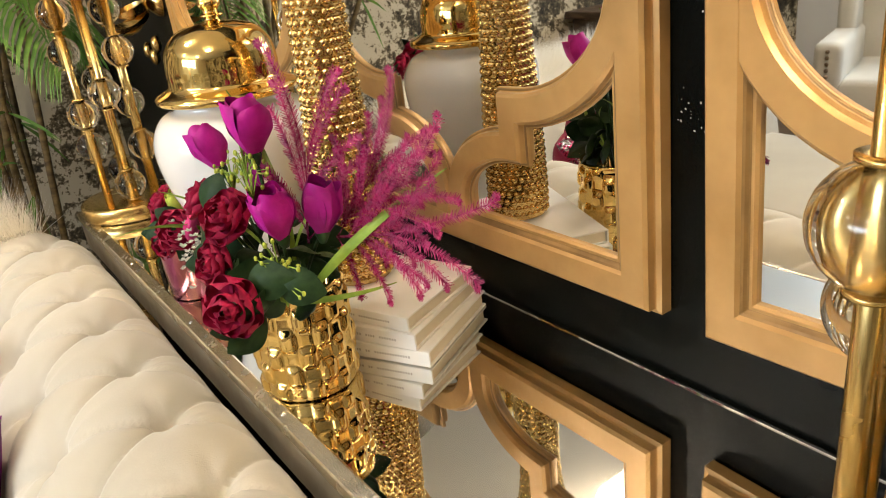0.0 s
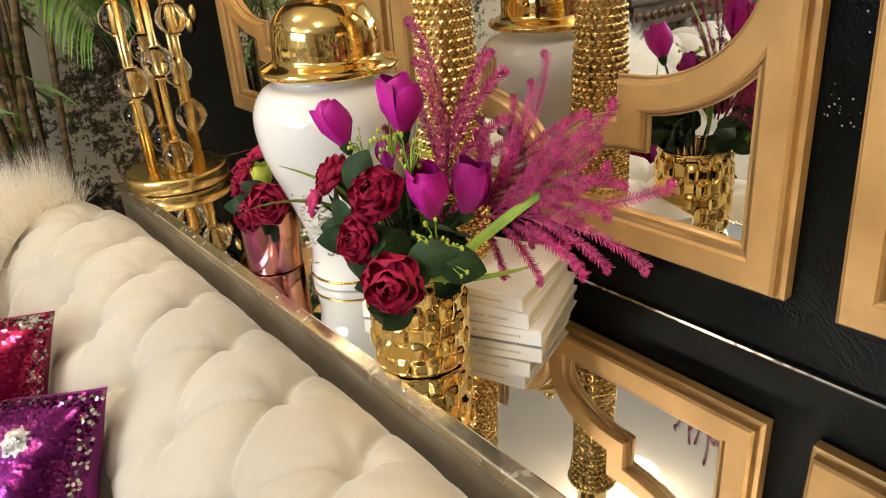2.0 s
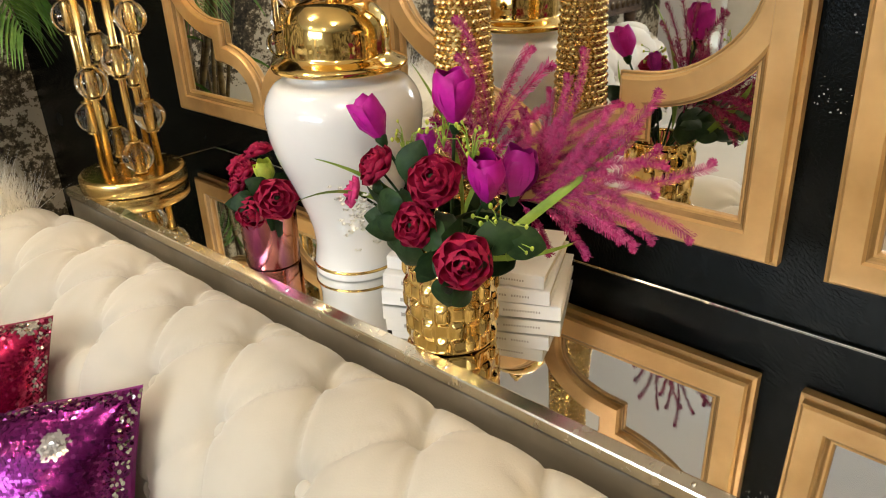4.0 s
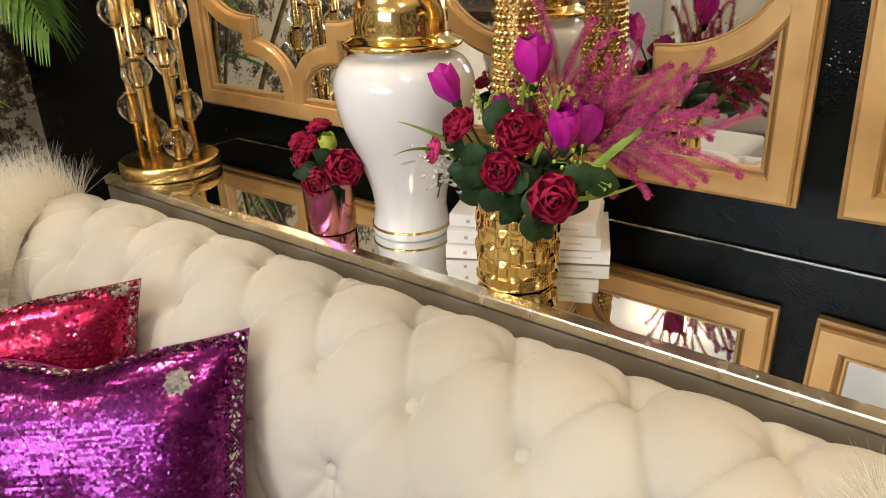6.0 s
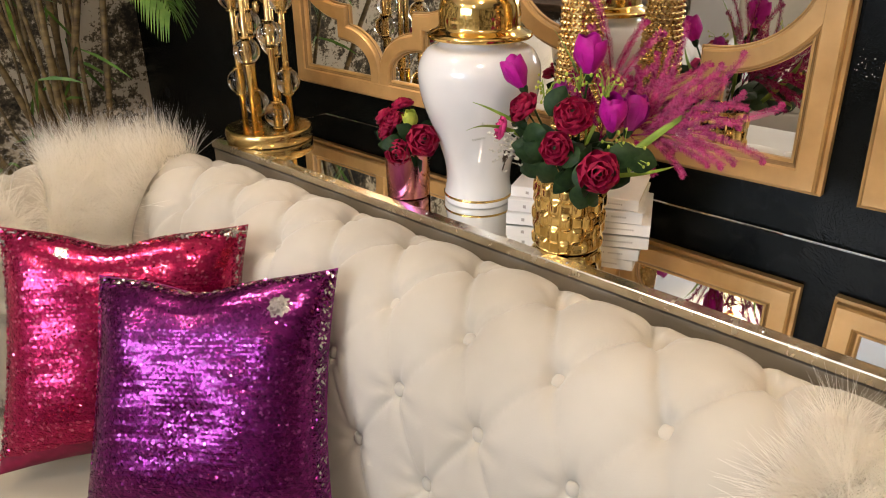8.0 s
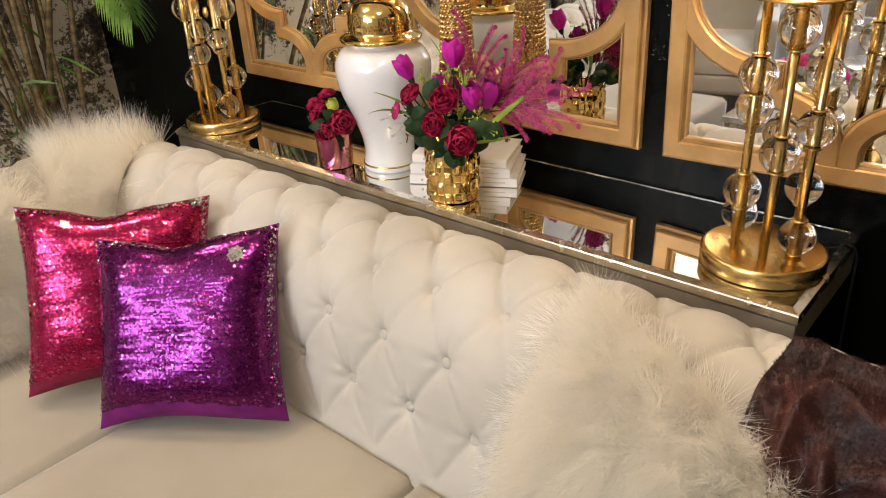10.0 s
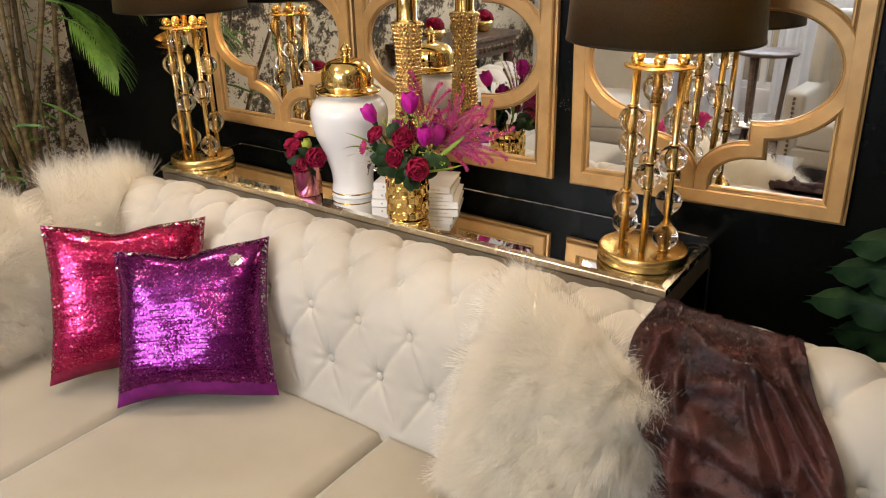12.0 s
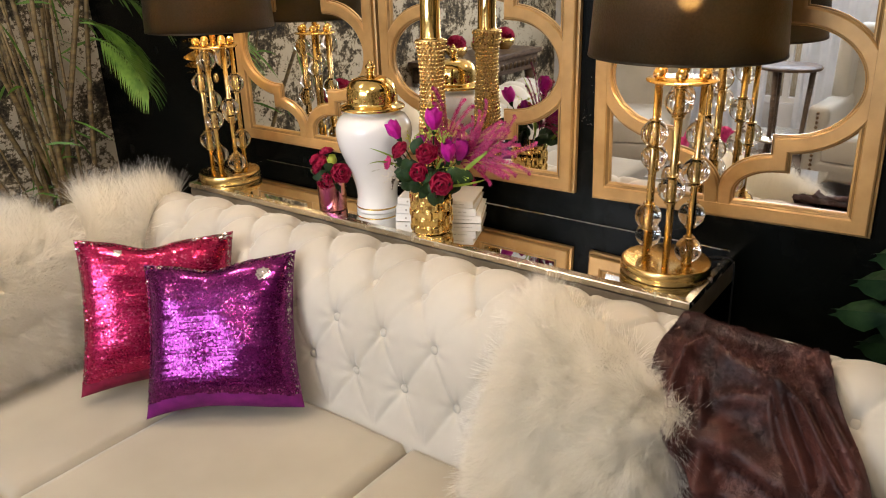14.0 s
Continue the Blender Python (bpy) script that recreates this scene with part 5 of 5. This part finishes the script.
sconce = thing("wall_sconce", (WALL - 0.002, 2.15, 1.29), "ornate silver-gold leaf wall ornament on the black wall", "wall ornament")
part("backplate", lathe([(0, 0.03), (0.02, 0.026), (0.035, 0.012), (0.04, 0.0)], 20, at=(0, 0, 0)), M["bead_gold"], sconce, at=pose(0, 0, 0, 0, -90, 0))
scroll = leaf_mesh("scroll_leaf", M["bead_gold"], 0.13, 0.026, 1.1)
for k, (ang, s) in enumerate(((150, 1.0), (185, 1.1), (215, 0.9), (110, 0.8), (250, 0.8), (20, 0.9), (-25, 0.9))):
    linked("scroll_leaf", scroll, sconce, at=pose(-0.03, 0, 0, ang, 0, 0) @ pose(0, 0, 0, 0, 0, 180) @ Matrix.Scale(s, 4))
for k, (yy, zz) in enumerate(((0.03, -0.12), (-0.02, -0.135), (-0.06, -0.10))):
    part("drop", ball(0.014, (-0.05, yy, zz), 12, 8, squash=1.6), M["bead_gold"], sconce)

stand = thing("flower_stand", (-0.42, 2.42, 0), "slim dark pedestal behind the sofa", "stand")
part("column", lathe([(0, 0), (0.13, 0), (0.13, 0.03), (0.05, 0.06), (0.045, 0.66), (0.12, 0.70), (0.12, 0.72), (0, 0.72)], 28), M["wood"], stand, smooth="auto")
rb = thing("red_bouquet", (-0.42, 2.42, 0.7205), "bouquet of deep red roses on a slim pedestal", "flowers")
bpy.context.view_layer.update()
part("bowl", lathe([(0, 0), (0.04, 0), (0.07, 0.05), (0.06, 0.12), (0.055, 0.12), (0, 0.04)], 24), M["gold"], rb)
for i in range(12):
    a, e = rng.uniform(0, 6.28), rng.uniform(0.1, 1.5)
    d = Vector((math.cos(a) * math.cos(e), math.sin(a) * math.cos(e), math.sin(e)))
    flower(rb, "rose", ROSE, Vector((-0.42, 2.42, 0.90)) + d * 0.10, d, 1.2, 0)
    if i % 2:
        set_out(rb, "leaf", LEAVES[0], Vector((-0.42, 2.42, 0.88)) + d * 0.08, d, 1.3, 180)


def big_leaf(bm, base, tip, w, r):
    a, b = Vector(base), Vector(tip)
    d = b - a
    side = d.cross(Vector((-0.7, -0.3, 0.6))).normalized()
    up = side.cross(d).normalized()
    n = 16
    for s in (1, -1):
        prev = None
        for i in range(n + 1):
            t = i / n
            half = w * math.sin(math.pi * (0.08 + 0.9 * t)) ** 0.7 * (0.55 if i % 4 == 3 else 1.0)
            c = a + d * t + up * (0.06 * math.sin(math.pi * t))
            row = [bm.verts.new(c), bm.verts.new(c + side * s * half * 0.5 - up * 0.01), bm.verts.new(c + side * s * half - up * 0.035 + d * 0.06)]
            if prev:
                for k in range(2):
                    bm.faces.new((prev[k], prev[k + 1], row[k + 1], row[k]))
            prev = row


mon = thing("monstera_plant", (0.42, -0.72, 0), "large dark green leafy plant beside the console", "plant")
part("pot", lathe([(0, 0), (0.12, 0), (0.15, 0.28), (0.155, 0.29), (0.14, 0.29), (0.135, 0.24), (0, 0.24)], 36), M["plastic"], mon)
FOLIAGE = [((0.03, 0.03, z0 - 0.04), (0.05 + 0.02 * (i % 2), 0.34 + 0.03 * (i % 3), z0 - 0.05), 0.055) for i, z0 in enumerate((1.03, 0.95, 0.87, 0.79, 0.71))]
for k, (b, t, w) in enumerate(FOLIAGE + [((0.0, -0.05, 0.60), (-0.15, -0.3, 0.9), 0.09)]):
    bm = bmesh.new()
    big_leaf(bm, b, t, w, pr)
    lf = part("leaf", bm, M["deep_leaf"], mon)
    part("stalk", tube([(0, 0, 0.22), (b[0] * 0.5, b[1] * 0.5, b[2] * 0.6), b], 0.006, 7), M["leaf"], lf)


# ---- the rest of the room, seen in the mirrors ----
def curtain(y0, y1, seed):
    t = thing("curtain", (BACK + 0.10, 0, 0), "white sheer floor-length curtain with soft folds", "curtain", "window curtains")
    n = 120
    verts, faces = [], []
    for i in range(n + 1):
        y = y0 + (y1 - y0) * i / n
        for z in (0.02, 1.2, 2.45):
            verts.append((0.030 * math.sin(i * 0.62 + seed) + 0.012 * math.sin(i * 1.7 + z), y, z))
    for i in range(n):
        for k in range(2):
            faces.append((i * 3 + k, (i + 1) * 3 + k, (i + 1) * 3 + k + 1, i * 3 + k + 1))
    raw("cloth", verts, faces, M["curtain"], t)


curtain(-0.75, 0.80, 0)
curtain(1.02, 2.45, 2)


def armchair(at, turn):
    t = thing("armchair", at, "cream upholstered wing armchair with nailhead trim", "armchair", turn=(0, 0, turn))
    part("seat", cushion(-0.32, -0.30, 0.34, 0.30, 0.28, 0.45, 0.02), M["velvet"], t)
    part("base", box(-0.36, -0.36, 0.14, 0.34, 0.36, 0.28, 0.03, 3), M["velvet"], t)
    part("backrest", box(-0.46, -0.36, 0.16, -0.30, 0.36, 1.12, 0.06, 5), M["velvet"], t)
    for s in (1, -1):
        arm = part("arm", box(-0.34, s * 0.36 - 0.07, 0.15, 0.34, s * 0.36 + 0.07, 0.64, 0.05, 5), M["velvet"], t)
        part("wing", box(-0.42, s * 0.36 - 0.05, 0.60, -0.10, s * 0.36 + 0.05, 1.06, 0.05, 5), M["velvet"], t)
        bm = bmesh.new()
        for i in range(14):
            ball(0.011, (0.342, s * 0.36, 0.18 + i * 0.032), 8, 6, bm)
        part("nailheads", bm, M["stud"], arm, "row of bronze nailheads", kind="stuff")
    for lx in (-0.34, 0.30):
        for ly in (-0.32, 0.32):
            part("leg", lathe([(0, 0), (0.018, 0), (0.028, 0.14), (0, 0.14)], 12, at=(lx, ly, 0)), M["wood"], t)


armchair((-3.15, 0.02, 0), 4)
armchair((-3.10, -1.25, 0), 12)
armchair((-3.0, 1.75, 0), -18)

side = thing("side_table", (-3.05, 0.66, 0), "round wooden pedestal table with slender splayed legs", "table")
part("tabletop", lathe([(0, 0.84), (0.20, 0.84), (0.21, 0.852), (0.20, 0.865), (0, 0.865)], 40), M["wood"], side, smooth="auto")
part("lower_shelf", lathe([(0, 0.36), (0.24, 0.36), (0.245, 0.37), (0.24, 0.38), (0, 0.38)], 40), M["chrome"], side, smooth="auto")
for k in range(3):
    q = k * 2.094 + 0.4
    part("leg", tube([(0.20 * math.cos(q), 0.20 * math.sin(q), 0.0), (0.13 * math.cos(q), 0.13 * math.sin(q), 0.4), (0.15 * math.cos(q), 0.15 * math.sin(q), 0.84)], [0.013, 0.016, 0.020], 10), M["wood"], side)

coffee = thing("coffee_table", (-1.62, 0.56, 0), "low mirrored coffee table in front of the sofa", "table")
part("tabletop", box(-0.30, -0.42, 0.42, 0.30, 0.42, 0.45, 0.004), M["mirror"], coffee, smooth=False)
for lx in (-0.27, 0.23):
    for ly in (-0.39, 0.35):
        part("leg", box(lx, ly, 0, lx + 0.04, ly + 0.04, 0.4195, 0.003), M["chrome"], coffee, smooth=False)
pink = thing("pink_bouquet", (-1.62, 0.70, 0.4505), "loose bouquet of bright pink silk flowers on the coffee table", "flowers")
bpy.context.view_layer.update()
part("bowl", lathe([(0, 0), (0.06, 0), (0.09, 0.05), (0.085, 0.11), (0.08, 0.11), (0, 0.04)], 28), M["gold"], pink)
for i in range(16):
    q, e = rng.uniform(0, 6.28), rng.uniform(0.05, 1.5)
    d = Vector((math.cos(q) * math.cos(e), math.sin(q) * math.cos(e) * 1.5, math.sin(e)))
    flower(pink, "rose", ROSE_PINK, Vector((-1.62, 0.70, 0.57)) + d * 0.12, d, 1.7, 0)

hall = thing("carved_sideboard", (-2.4, FAR - 0.24, 0), "dark carved wooden sideboard against the toile wall", "sideboard")
part("tabletop", box(-0.62, -0.22, 0.86, 0.62, 0.22, 0.90, 0.008), M["wood"], hall, smooth=False)
part("frieze", box(-0.58, -0.20, 0.74, 0.58, 0.20, 0.8595, 0.004), M["wood"], hall, smooth=False)
bm = bmesh.new()
for i in range(18):
    lathe([(0, 0.0), (0.026, 0.003), (0.018, 0.008), (0.008, 0.006), (0, 0.012)], 10, bm=bm)
    bm.verts.ensure_lookup_table()
    for v in bm.verts[-32:]:
        v.co = Vector((-0.54 + i * 0.0635 + v.co.x, -0.20 - v.co.z, 0.80 + v.co.y))
part("rosette", bm, M["stud"], hall, "row of carved rosettes")
for lx in (-0.56, 0.50):
    for ly in (-0.18, 0.12):
        part("leg", lathe([(0.03, 0), (0.034, 0.05), (0.02, 0.12), (0.036, 0.3), (0.022, 0.5), (0.04, 0.7), (0.04, 0.74)], 14, at=(lx + 0.03, ly + 0.03, 0)), M["wood"], hall)
for k in range(3):
    fx = -0.35 + 0.34 * k
    rb = thing("rose_bowl", (-2.4 + fx, FAR - 0.26, 0.9005), "bowl of red roses on the carved sideboard", "flowers", "rose bowls")
    bpy.context.view_layer.update()
    part("bowl", lathe([(0, 0), (0.04, 0), (0.08, 0.05), (0.085, 0.09), (0.078, 0.09), (0.07, 0.05), (0, 0.03)], 24), M["gold"], rb)
    for i in range(9):
        a, e = rng.uniform(0, 6.28), rng.uniform(0.2, 1.5)
        d = Vector((math.cos(a) * math.cos(e), math.sin(a) * math.cos(e), math.sin(e)))
        flower(rb, "rose", ROSE, Vector(rb.location) + Vector((0, 0, 0.09)) + d * 0.07, d, 1.2, 0)
